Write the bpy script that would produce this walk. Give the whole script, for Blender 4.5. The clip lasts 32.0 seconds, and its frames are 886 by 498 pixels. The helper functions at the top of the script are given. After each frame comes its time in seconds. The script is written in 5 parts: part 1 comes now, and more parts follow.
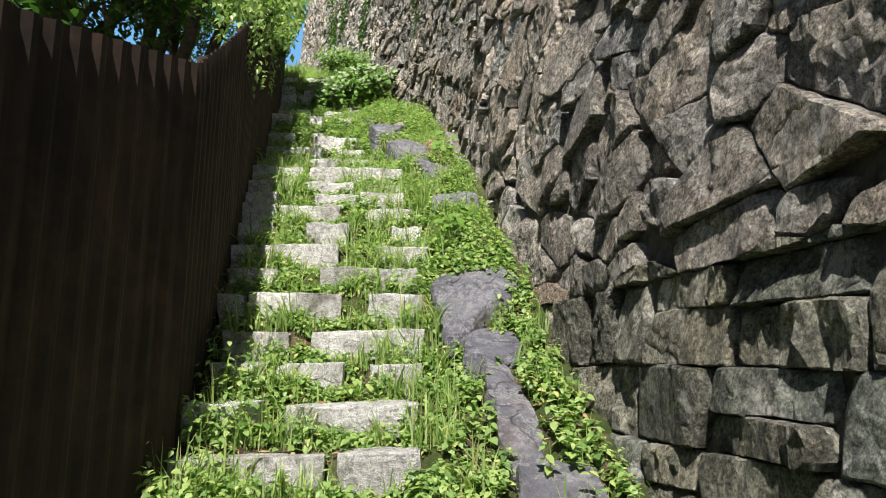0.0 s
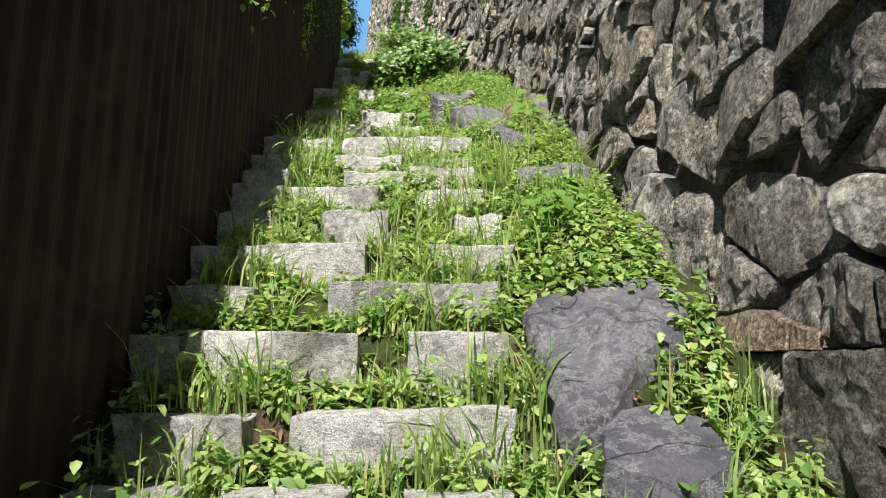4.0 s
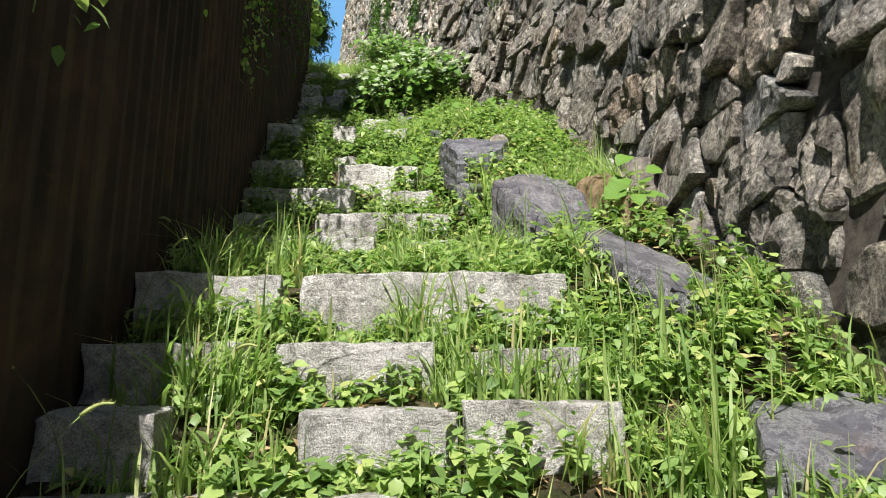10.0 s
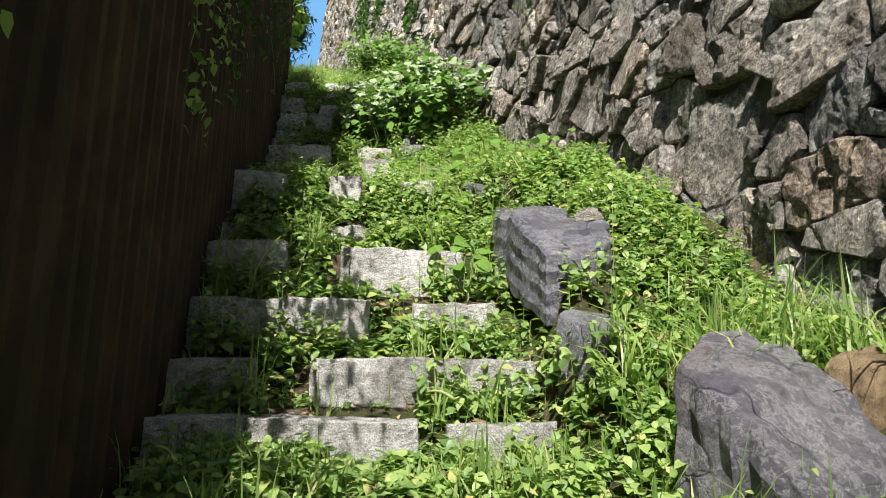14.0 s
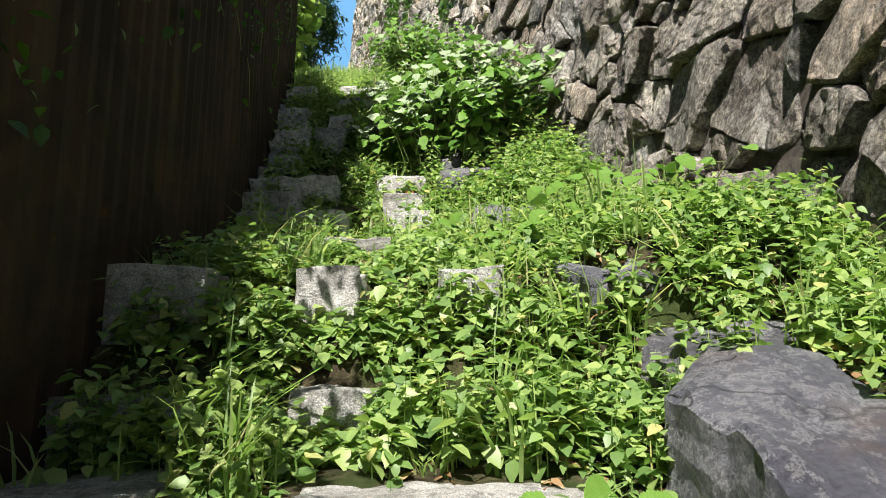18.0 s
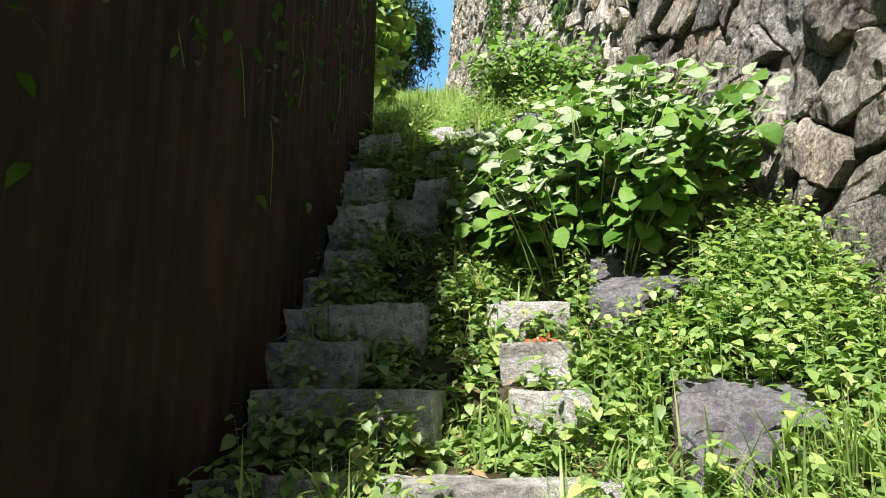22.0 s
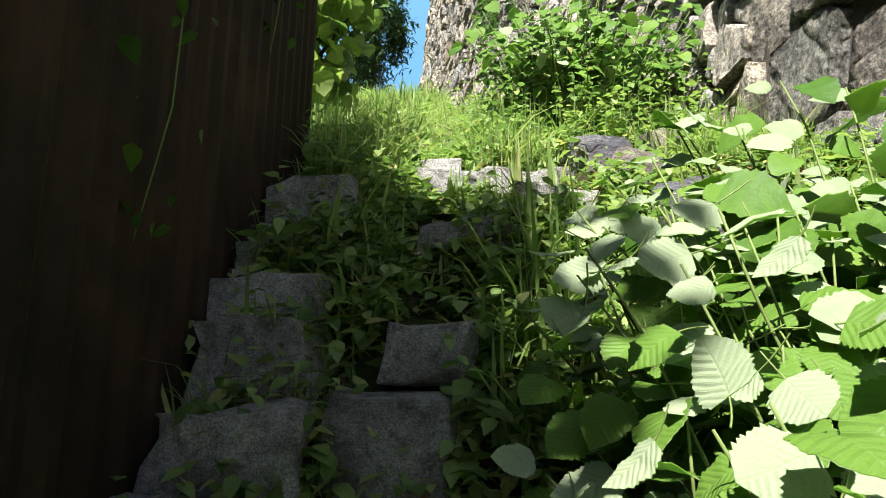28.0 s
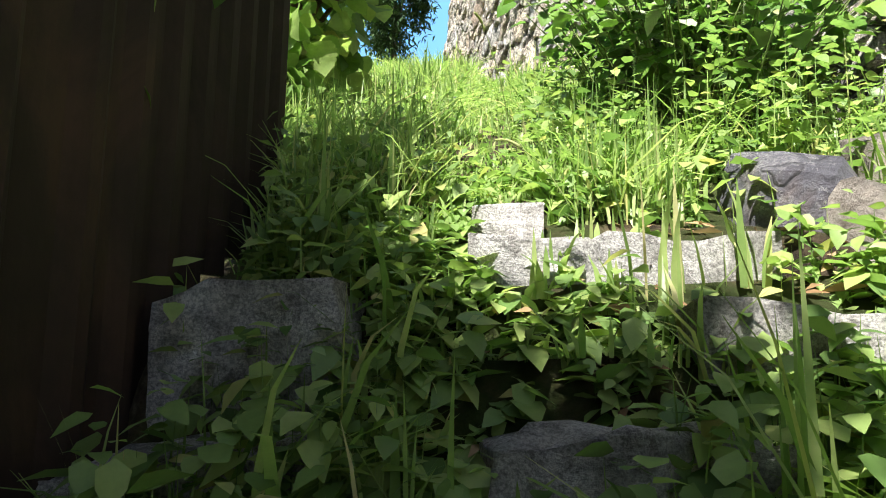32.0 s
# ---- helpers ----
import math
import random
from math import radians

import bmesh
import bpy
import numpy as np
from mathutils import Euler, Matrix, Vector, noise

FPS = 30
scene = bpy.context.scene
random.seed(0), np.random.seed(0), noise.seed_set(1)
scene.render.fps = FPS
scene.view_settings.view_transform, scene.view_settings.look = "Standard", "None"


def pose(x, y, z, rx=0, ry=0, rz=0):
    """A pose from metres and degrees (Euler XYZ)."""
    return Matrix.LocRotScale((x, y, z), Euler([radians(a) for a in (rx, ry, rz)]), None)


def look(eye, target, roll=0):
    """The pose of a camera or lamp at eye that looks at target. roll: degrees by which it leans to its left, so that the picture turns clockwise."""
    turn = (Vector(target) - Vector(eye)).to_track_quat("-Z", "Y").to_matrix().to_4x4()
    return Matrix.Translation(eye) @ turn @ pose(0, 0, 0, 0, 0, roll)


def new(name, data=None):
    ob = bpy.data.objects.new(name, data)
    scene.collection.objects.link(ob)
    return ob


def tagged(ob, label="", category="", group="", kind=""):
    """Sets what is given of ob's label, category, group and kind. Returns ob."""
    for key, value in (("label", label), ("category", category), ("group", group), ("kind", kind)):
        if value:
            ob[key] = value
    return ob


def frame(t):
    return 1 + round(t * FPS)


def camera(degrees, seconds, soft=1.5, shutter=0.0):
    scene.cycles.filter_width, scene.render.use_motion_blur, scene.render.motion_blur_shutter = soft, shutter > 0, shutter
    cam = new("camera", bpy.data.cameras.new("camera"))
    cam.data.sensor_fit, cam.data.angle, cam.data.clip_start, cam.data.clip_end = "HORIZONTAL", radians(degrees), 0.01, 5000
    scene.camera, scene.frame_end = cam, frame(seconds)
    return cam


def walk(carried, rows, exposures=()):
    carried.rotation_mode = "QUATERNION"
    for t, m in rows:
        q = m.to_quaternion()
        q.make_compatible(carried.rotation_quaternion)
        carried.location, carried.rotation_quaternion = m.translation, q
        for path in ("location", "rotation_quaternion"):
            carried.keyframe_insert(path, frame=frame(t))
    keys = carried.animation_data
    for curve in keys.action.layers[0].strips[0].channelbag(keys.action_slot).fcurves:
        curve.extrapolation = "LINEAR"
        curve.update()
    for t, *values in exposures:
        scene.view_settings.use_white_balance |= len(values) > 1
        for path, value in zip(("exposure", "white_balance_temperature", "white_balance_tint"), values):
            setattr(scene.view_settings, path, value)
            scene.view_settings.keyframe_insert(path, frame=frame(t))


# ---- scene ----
import collections

from mathutils.geometry import delaunay_2d_cdt

# ---- camera and walk ----
cam = camera(62.6, 32.0, soft=1.0)
PATH = [
    (0, (1.11, -2.108, 1.495), (1.307, -0.142, 1.805), -0.1),
    (0.5, (1.004, -1.951, 1.52), (1.209, 0.014, 1.832), -0.1),
    (1, (1.026, -1.695, 1.53), (1.234, 0.27, 1.836), -0.2),
    (1.5, (1.068, -1.447, 1.575), (1.274, 0.519, 1.881), -0.3),
    (2, (1.04, -1.132, 1.584), (1.238, 0.836, 1.883), -0.4),
    (2.5, (1.052, -0.891, 1.612), (1.23, 1.078, 1.915), -0.3),
    (4.5, (1.246, 0.226, 1.85), (1.138, 2.196, 2.181), 0.1),
    (5, (1.214, 0.41, 1.902), (0.992, 2.368, 2.244), 0.1),
    (5.5, (1.135, 0.54, 2.057), (0.819, 2.484, 2.404), -0.3),
    (6, (1.082, 0.776, 2.172), (0.722, 2.712, 2.526), -0.2),
    (6.5, (0.982, 0.916, 2.287), (0.605, 2.847, 2.645), -0.2),
    (7, (0.84, 1.101, 2.452), (0.478, 3.036, 2.806), -0.0),
    (7.5, (0.79, 1.312, 2.476), (0.481, 3.257, 2.824), -0.0),
    (8, (0.827, 1.552, 2.627), (0.628, 3.513, 2.969), -0.1),
    (8.5, (0.799, 1.737, 2.692), (0.706, 3.705, 3.032), -0.1),
    (9, (0.783, 1.958, 2.852), (0.765, 3.929, 3.188), -0.2),
    (9.5, (0.878, 2.245, 2.92), (0.917, 4.217, 3.251), -0.2),
    (10, (0.899, 2.376, 3.044), (0.97, 4.347, 3.376), -0.1),
    (10.5, (0.831, 2.624, 3.097), (0.923, 4.595, 3.427), -0.2),
    (11, (0.772, 2.767, 3.28), (0.881, 4.736, 3.613), 0.1),
    (11.5, (0.779, 3.0, 3.345), (0.899, 4.969, 3.677), 0.2),
    (12, (0.747, 3.187, 3.473), (0.878, 5.154, 3.808), 0.6),
    (12.5, (0.7, 3.429, 3.619), (0.831, 5.397, 3.951), 0.5),
    (13, (0.681, 3.607, 3.705), (0.817, 5.574, 4.041), 0.7),
    (13.5, (0.662, 3.854, 3.866), (0.806, 5.821, 4.196), 0.7),
    (14, (0.552, 4.072, 3.949), (0.7, 6.039, 4.278), 0.7),
    (14.5, (0.47, 4.203, 4.138), (0.624, 6.169, 4.47), 1.0),
    (16.5, (0.581, 5.238, 4.454), (0.674, 7.209, 4.782), -0.7),
    (17, (0.652, 5.48, 4.629), (0.733, 7.451, 4.957), -0.7),
    (17.5, (0.59, 5.768, 4.72), (0.643, 7.741, 5.045), -0.7),
    (18, (0.607, 6.083, 4.749), (0.629, 8.056, 5.075), -0.8),
    (18.5, (0.63, 6.353, 4.849), (0.618, 8.326, 5.178), -0.7),
    (19, (0.571, 6.606, 4.938), (0.504, 8.578, 5.266), -0.8),
    (19.5, (0.526, 6.775, 5.106), (0.411, 8.744, 5.438), -0.6),
    (20, (0.536, 6.999, 5.199), (0.389, 8.966, 5.533), -0.6),
    (20.5, (0.493, 7.16, 5.308), (0.304, 9.122, 5.648), -0.8),
    (21, (0.405, 7.4, 5.431), (0.183, 9.358, 5.775), -0.4),
    (21.5, (0.413, 7.632, 5.513), (0.167, 9.586, 5.861), -0.5),
    (22, (0.441, 7.804, 5.688), (0.183, 9.757, 6.036), -0.6),
    (22.5, (0.377, 7.962, 5.721), (0.108, 9.912, 6.073), -0.4),
    (23, (0.305, 8.145, 5.86), (0.029, 10.094, 6.213), -0.4),
    (23.5, (0.311, 8.383, 5.901), (0.03, 10.33, 6.262), -0.0),
    (24, (0.298, 8.54, 6.051), (0.017, 10.487, 6.413), 0.0),
    (24.5, (0.192, 8.737, 6.137), (-0.083, 10.685, 6.498), -0.0),
    (26.5, (0.263, 9.712, 6.405), (0.041, 11.669, 6.756), 0.2),
    (27, (0.308, 9.959, 6.431), (0.087, 11.916, 6.775), -0.8),
    (27.5, (0.219, 10.073, 6.551), (0.031, 12.034, 6.899), -0.1),
    (28, (0.012, 10.207, 6.672), (-0.15, 12.169, 7.021), 0.2),
    (28.5, (-0.036, 10.341, 6.708), (-0.191, 12.305, 7.057), 0.1),
    (29, (-0.057, 10.536, 6.803), (-0.211, 12.501, 7.145), -0.0),
    (29.5, (-0.107, 10.684, 6.846), (-0.279, 12.647, 7.189), -0.0),
    (30, (-0.155, 10.797, 6.938), (-0.352, 12.756, 7.29), 0.0),
    (30.5, (-0.119, 10.988, 6.991), (-0.331, 12.945, 7.34), -0.1),
    (31, (-0.089, 11.078, 7.096), (-0.31, 13.034, 7.449), -0.2),
    (31.5, (-0.118, 11.19, 7.112), (-0.348, 13.151, 7.428), -0.2),
    (32, (-0.172, 11.35, 7.193), (-0.403, 13.319, 7.455), -0.2),
]
EXPOSURES = [(0.0, 0.95), (14.0, 1.0), (18.0, 1.1), (22.0, 1.25), (24.0, 1.45), (25.0, 1.45), (27.0, 1.35), (28.5, 1.3), (30.0, 1.5), (32.0, 1.65)]
walk(cam, [(t, look(eye, target, roll)) for t, eye, target, roll in PATH], EXPOSURES)

# ---- light ----
TO_SUN = Vector((-0.095, -0.55, 0.82)).normalized()
world = bpy.data.worlds.new("world")
scene.world = world
world.use_nodes = True
wn = world.node_tree
sky = wn.nodes.new("ShaderNodeTexSky")
sky.sky_type, sky.sun_disc = "NISHITA", False
sky.sun_elevation = math.asin(TO_SUN.z)
sky.sun_rotation = math.atan2(TO_SUN.x, TO_SUN.y)
wn.nodes["Background"].inputs["Strength"].default_value = 0.05
wn.links.new(sky.outputs[0], wn.nodes["Background"].inputs["Color"])
sun = new("sun", bpy.data.lights.new("sun", "SUN"))
sun.data.energy, sun.data.angle, sun.data.color = 5.0, radians(0.53), (1.0, 0.97, 0.92)
sun.matrix_world = look(tuple(TO_SUN * 60), (0, 0, 0))


# ---- materials ----
def material(name, rough=0.8, metal=0.0, spec=0.3):
    m = bpy.data.materials.new(name)
    m.use_nodes = True
    b = m.node_tree.nodes["Principled BSDF"]
    b.inputs["Roughness"].default_value = rough
    b.inputs["Metallic"].default_value = metal
    b.inputs["Specular IOR Level"].default_value = spec
    return m, m.node_tree, b


def coords(nt, scale=(1, 1, 1), kind="Object"):
    tc = nt.nodes.new("ShaderNodeTexCoord")
    mp = nt.nodes.new("ShaderNodeMapping")
    mp.inputs["Scale"].default_value = scale
    nt.links.new(tc.outputs[kind], mp.inputs["Vector"])
    return mp.outputs["Vector"]


def place_coords(nt, scale=(1, 1, 1)):
    """Texture coordinates by place, so that no two stones look the same."""
    mp = nt.nodes.new("ShaderNodeMapping")
    mp.inputs["Scale"].default_value = scale
    nt.links.new(nt.nodes.new("ShaderNodeNewGeometry").outputs["Position"], mp.inputs["Vector"])
    return mp.outputs["Vector"]


def noise_tex(nt, vec, scale, detail=6.0, rough=0.6, distort=0.0):
    n = nt.nodes.new("ShaderNodeTexNoise")
    n.inputs["Scale"].default_value, n.inputs["Detail"].default_value = scale, detail
    n.inputs["Roughness"].default_value, n.inputs["Distortion"].default_value = rough, distort
    nt.links.new(vec, n.inputs["Vector"])
    return n.outputs["Fac"]


def ramp(nt, fac, stops):
    r = nt.nodes.new("ShaderNodeValToRGB")
    els = r.color_ramp.elements
    while len(els) < len(stops):
        els.new(0.5)
    for e, (p, c) in zip(els, stops):
        e.position, e.color = p, (*c, 1)
    nt.links.new(fac, r.inputs["Fac"])
    return r.outputs["Color"]


def mix(nt, fac, a, b, mode="MIX"):
    m = nt.nodes.new("ShaderNodeMix")
    m.data_type, m.blend_type = "RGBA", mode
    for sock, v in ((m.inputs[0], fac), (m.inputs[6], a), (m.inputs[7], b)):
        if isinstance(v, (int, float)):
            sock.default_value = v
        elif isinstance(v, tuple):
            sock.default_value = (*v, 1)
        else:
            nt.links.new(v, sock)
    return m.outputs[2]


def bump(nt, b, height, strength=0.5, distance=0.02):
    n = nt.nodes.new("ShaderNodeBump")
    n.inputs["Strength"].default_value, n.inputs["Distance"].default_value = strength, distance
    nt.links.new(height, n.inputs["Height"])
    nt.links.new(n.outputs["Normal"], b.inputs["Normal"])


def per_piece(nt, island=False):
    if island:
        return nt.nodes.new("ShaderNodeNewGeometry").outputs["Random Per Island"]
    return nt.nodes.new("ShaderNodeObjectInfo").outputs["Random"]


def add_fac(nt, a, b, mode="ADD"):
    n = nt.nodes.new("ShaderNodeMath")
    n.operation = mode
    for sock, v in zip(n.inputs, (a, b)):
        if isinstance(v, (int, float)):
            sock.default_value = v
        else:
            nt.links.new(v, sock)
    return n.outputs[0]


def wall_stone_material(name, island, shade=1.0, green=0.0):
    m, nt, b = material(name, 0.9, 0, 0.2)
    v = place_coords(nt)
    pick = per_piece(nt, island)
    base = ramp(nt, pick, [(0.0, (0.25, 0.245, 0.24)), (0.2, (0.50, 0.46, 0.42)), (0.38, (0.37, 0.375, 0.36)), (0.5, (0.42, 0.425, 0.44)),
                           (0.64, (0.53, 0.47, 0.41)), (0.8, (0.42, 0.405, 0.39)), (0.92, (0.64, 0.60, 0.54)), (1.0, (0.48, 0.37, 0.30))])
    big = noise_tex(nt, v, 3.2, 6, 0.65, 0.6)
    fine = noise_tex(nt, v, 34, 10, 0.82)
    pit = noise_tex(nt, v, 95, 6, 0.8)
    col = mix(nt, 0.75, base, ramp(nt, big, [(0.3, (0.6, 0.58, 0.57)), (0.5, (0.92, 0.9, 0.87)), (0.72, (1.2, 1.15, 1.08))]), "MULTIPLY")
    col = mix(nt, 0.8, col, ramp(nt, fine, [(0.42, (0.3, 0.3, 0.31)), (0.49, (0.9, 0.89, 0.87)), (0.58, (1.75, 1.72, 1.66))]), "MULTIPLY")
    face = ramp(nt, noise_tex(nt, v, 2.4, 3, 0.5, 0.3), [(0.5, (0, 0, 0)), (0.56, (1, 1, 1))])
    col = mix(nt, add_fac(nt, face, 0.3, "MULTIPLY"), col, mix(nt, fine, (0.13, 0.14, 0.15), (0.25, 0.26, 0.27)))
    col = mix(nt, 1.0, col, (0.70, 0.685, 0.66), "MULTIPLY")
    col = mix(nt, 0.75, col, ramp(nt, noise_tex(nt, place_coords(nt, (1, 1, 0.75)), 7, 8, 0.72, 0.6), [(0.36, (0.36, 0.35, 0.35)), (0.5, (0.95, 0.95, 0.95)), (0.64, (1.65, 1.6, 1.52))]), "MULTIPLY")
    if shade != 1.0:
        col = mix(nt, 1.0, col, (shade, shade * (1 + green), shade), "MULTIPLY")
    col = mix(nt, 0.6, col, ramp(nt, pit, [(0.42, (0.35, 0.35, 0.35)), (0.5, (1, 1, 1)), (0.57, (1.6, 1.58, 1.55))]), "MULTIPLY")
    lichen = ramp(nt, noise_tex(nt, v, 5.5, 10, 0.8, 0.4), [(0.55, (0, 0, 0)), (0.61, (1, 1, 1))])
    col = mix(nt, add_fac(nt, lichen, 0.55, "MULTIPLY"), col, (0.52, 0.50, 0.45))
    col = mix(nt, ramp(nt, noise_tex(nt, v, 1.3, 4, 0.6), [(0.58, (0, 0, 0)), (0.75, (0.45, 0.45, 0.45))]), col, (0.25, 0.175, 0.12))
    nt.links.new(col, b.inputs["Base Color"])
    lumps = noise_tex(nt, place_coords(nt, (1, 1, 0.8)), 12, 6, 0.64, 0.4)
    h = add_fac(nt, add_fac(nt, lumps, 1.5, "MULTIPLY"), add_fac(nt, add_fac(nt, fine, 0.45, "MULTIPLY"), add_fac(nt, pit, 0.15, "MULTIPLY")))
    h = add_fac(nt, h, add_fac(nt, 1.0, add_fac(nt, face, 0.75, "MULTIPLY"), "SUBTRACT"), "MULTIPLY")
    bump(nt, b, h, 1.0, 0.11)
    return m


def block_material(name, tint, dark, island=False):
    m, nt, b = material(name, 0.85, 0, 0.25)
    v = place_coords(nt)
    pick = per_piece(nt, island)
    speck = noise_tex(nt, v, 210, 3, 0.7)
    big = noise_tex(nt, v, 5, 6, 0.6, 0.3)
    col = mix(nt, 0.55, tint, ramp(nt, pick, [(0, (0.75, 0.74, 0.73)), (0.5, (1, 0.98, 0.95)), (1, (1.15, 1.12, 1.08))]), "MULTIPLY")
    col = mix(nt, 0.7, col, ramp(nt, big, [(0.3, (0.6, 0.58, 0.54)), (0.55, (1, 0.98, 0.95)), (0.8, (1.2, 1.18, 1.15))]), "MULTIPLY")
    col = mix(nt, 0.5, col, ramp(nt, speck, [(0.42, dark), (0.5, (1, 1, 1)), (0.58, (1.4, 1.4, 1.4))]), "MULTIPLY")
    bands = noise_tex(nt, place_coords(nt, (2.5, 2.5, 22)), 1.6, 7, 0.7, 0.6)
    col = mix(nt, 0.22, col, ramp(nt, bands, [(0.3, (0.55, 0.53, 0.5)), (0.5, (1, 0.99, 0.97)), (0.75, (1.2, 1.2, 1.2))]), "MULTIPLY")
    # Dark blotches and grain on every block put deeper shade into the granite.
    shade_blotch = ramp(nt, noise_tex(nt, v, 2.2, 7, 0.7, 1.0), [(0.48, (0, 0, 0)), (0.66, (0.75, 0.75, 0.75))])
    col = mix(nt, shade_blotch, col, (0.11, 0.10, 0.075))
    dark_grain = ramp(nt, noise_tex(nt, v, 28, 9, 0.8, 0.4), [(0.4, (0.45, 0.44, 0.42)), (0.5, (1, 1, 1)), (0.6, (1.25, 1.25, 1.25))])
    col = mix(nt, 0.8, col, dark_grain, "MULTIPLY")
    nt.links.new(col, b.inputs["Base Color"])
    h = add_fac(nt, add_fac(nt, noise_tex(nt, v, 18, 9, 0.78, 0.5), add_fac(nt, bands, 0.3, "MULTIPLY")), add_fac(nt, speck, 0.2, "MULTIPLY"))
    bump(nt, b, h, 1.0, 0.035)
    return m


def slate_material(name):
    m, nt, b = material(name, 0.55, 0, 0.4)
    v = place_coords(nt)
    pick = per_piece(nt)
    big = noise_tex(nt, v, 4.5, 9, 0.7, 0.25)
    col = ramp(nt, big, [(0.34, (0.062, 0.06, 0.072)), (0.5, (0.098, 0.095, 0.108)), (0.6, (0.135, 0.13, 0.14)), (0.74, (0.26, 0.255, 0.26))])
    col = mix(nt, 0.5, col, ramp(nt, pick, [(0, (0.8, 0.82, 0.95)), (0.5, (1.1, 1.0, 0.98)), (1, (1.2, 1.22, 1.3))]), "MULTIPLY")
    grain = noise_tex(nt, v, 70, 8, 0.8)
    col = mix(nt, 0.7, col, ramp(nt, grain, [(0.42, (0.72, 0.72, 0.72)), (0.5, (1, 1, 1)), (0.58, (1.3, 1.3, 1.3))]), "MULTIPLY")
    vein = ramp(nt, noise_tex(nt, v, 3, 10, 0.85, 0.2), [(0.485, (0, 0, 0)), (0.5, (0.8, 0.8, 0.8)), (0.515, (0, 0, 0))])
    col = mix(nt, vein, col, (0.42, 0.41, 0.40))
    crack = ramp(nt, noise_tex(nt, v, 1.7, 4, 0.5, 0.2), [(0.493, (0, 0, 0)), (0.5, (0.6, 0.6, 0.6)), (0.507, (0, 0, 0))])
    col = mix(nt, crack, col, (0.025, 0.025, 0.03))
    rust = ramp(nt, noise_tex(nt, v, 2.0, 6, 0.7, 0.6), [(0.56, (0, 0, 0)), (0.72, (0.6, 0.6, 0.6))])
    col = mix(nt, rust, col, (0.15, 0.095, 0.075))
    nt.links.new(col, b.inputs["Base Color"])
    w = add_fac(nt, add_fac(nt, noise_tex(nt, place_coords(nt, (1.0, 1.0, 1.3)), 9, 9, 0.62, 0.1), add_fac(nt, crack, 0.4, "MULTIPLY"), "SUBTRACT"), add_fac(nt, grain, 0.35, "MULTIPLY"))
    bump(nt, b, w, 1.0, 0.035)
    return m


def plain_rock_material(name, tint):
    m, nt, b = material(name, 0.9, 0, 0.2)
    v = coords(nt)
    col = mix(nt, 0.8, tint, ramp(nt, noise_tex(nt, v, 14, 10, 0.78, 0.3), [(0.38, (0.35, 0.32, 0.28)), (0.5, (1, 1, 1)), (0.62, (1.5, 1.46, 1.4))]), "MULTIPLY")
    nt.links.new(col, b.inputs["Base Color"])
    bump(nt, b, noise_tex(nt, v, 22, 10, 0.8, 0.3), 1.0, 0.07)
    return m


def soil_material():
    m, nt, b = material("soil", 0.95, 0, 0.15)
    v = coords(nt)
    col = ramp(nt, noise_tex(nt, v, 7, 9, 0.75, 0.8), [(0.38, (0.045, 0.034, 0.022)), (0.48, (0.12, 0.088, 0.055)), (0.55, (0.20, 0.15, 0.09)), (0.64, (0.34, 0.27, 0.17))])
    moss = ramp(nt, noise_tex(nt, v, 3.5, 6, 0.65), [(0.42, (0, 0, 0)), (0.56, (0.85, 0.85, 0.85))])
    col = mix(nt, moss, col, mix(nt, noise_tex(nt, v, 60, 4, 0.7), (0.035, 0.06, 0.012), (0.10, 0.15, 0.035)))
    nt.links.new(col, b.inputs["Base Color"])
    bump(nt, b, noise_tex(nt, v, 30, 9, 0.8), 1.0, 0.06)
    return m


def steel_material():
    m, nt, b = material("painted_steel", 0.8, 0.0, 0.15)
    v = coords(nt)
    streak = noise_tex(nt, coords(nt, (9, 9, 0.6)), 1.0, 7, 0.7, 0.6)
    col = ramp(nt, noise_tex(nt, v, 2.2, 8, 0.7, 0.5), [(0.38, (0.025, 0.0185, 0.015)), (0.5, (0.037, 0.026, 0.0205)), (0.62, (0.062, 0.038, 0.027))])
    col = mix(nt, 0.6, col, ramp(nt, streak, [(0.3, (0.55, 0.5, 0.48)), (0.55, (1, 1, 1)), (0.75, (1.5, 1.35, 1.2))]), "MULTIPLY")
    spots = ramp(nt, noise_tex(nt, v, 6, 10, 0.8, 0.6), [(0.62, (0, 0, 0)), (0.68, (0.85, 0.85, 0.85))])
    col = mix(nt, spots, col, (0.075, 0.034, 0.018))
    nt.links.new(col, b.inputs["Base Color"])
    bump(nt, b, streak, 0.25, 0.006)
    return m


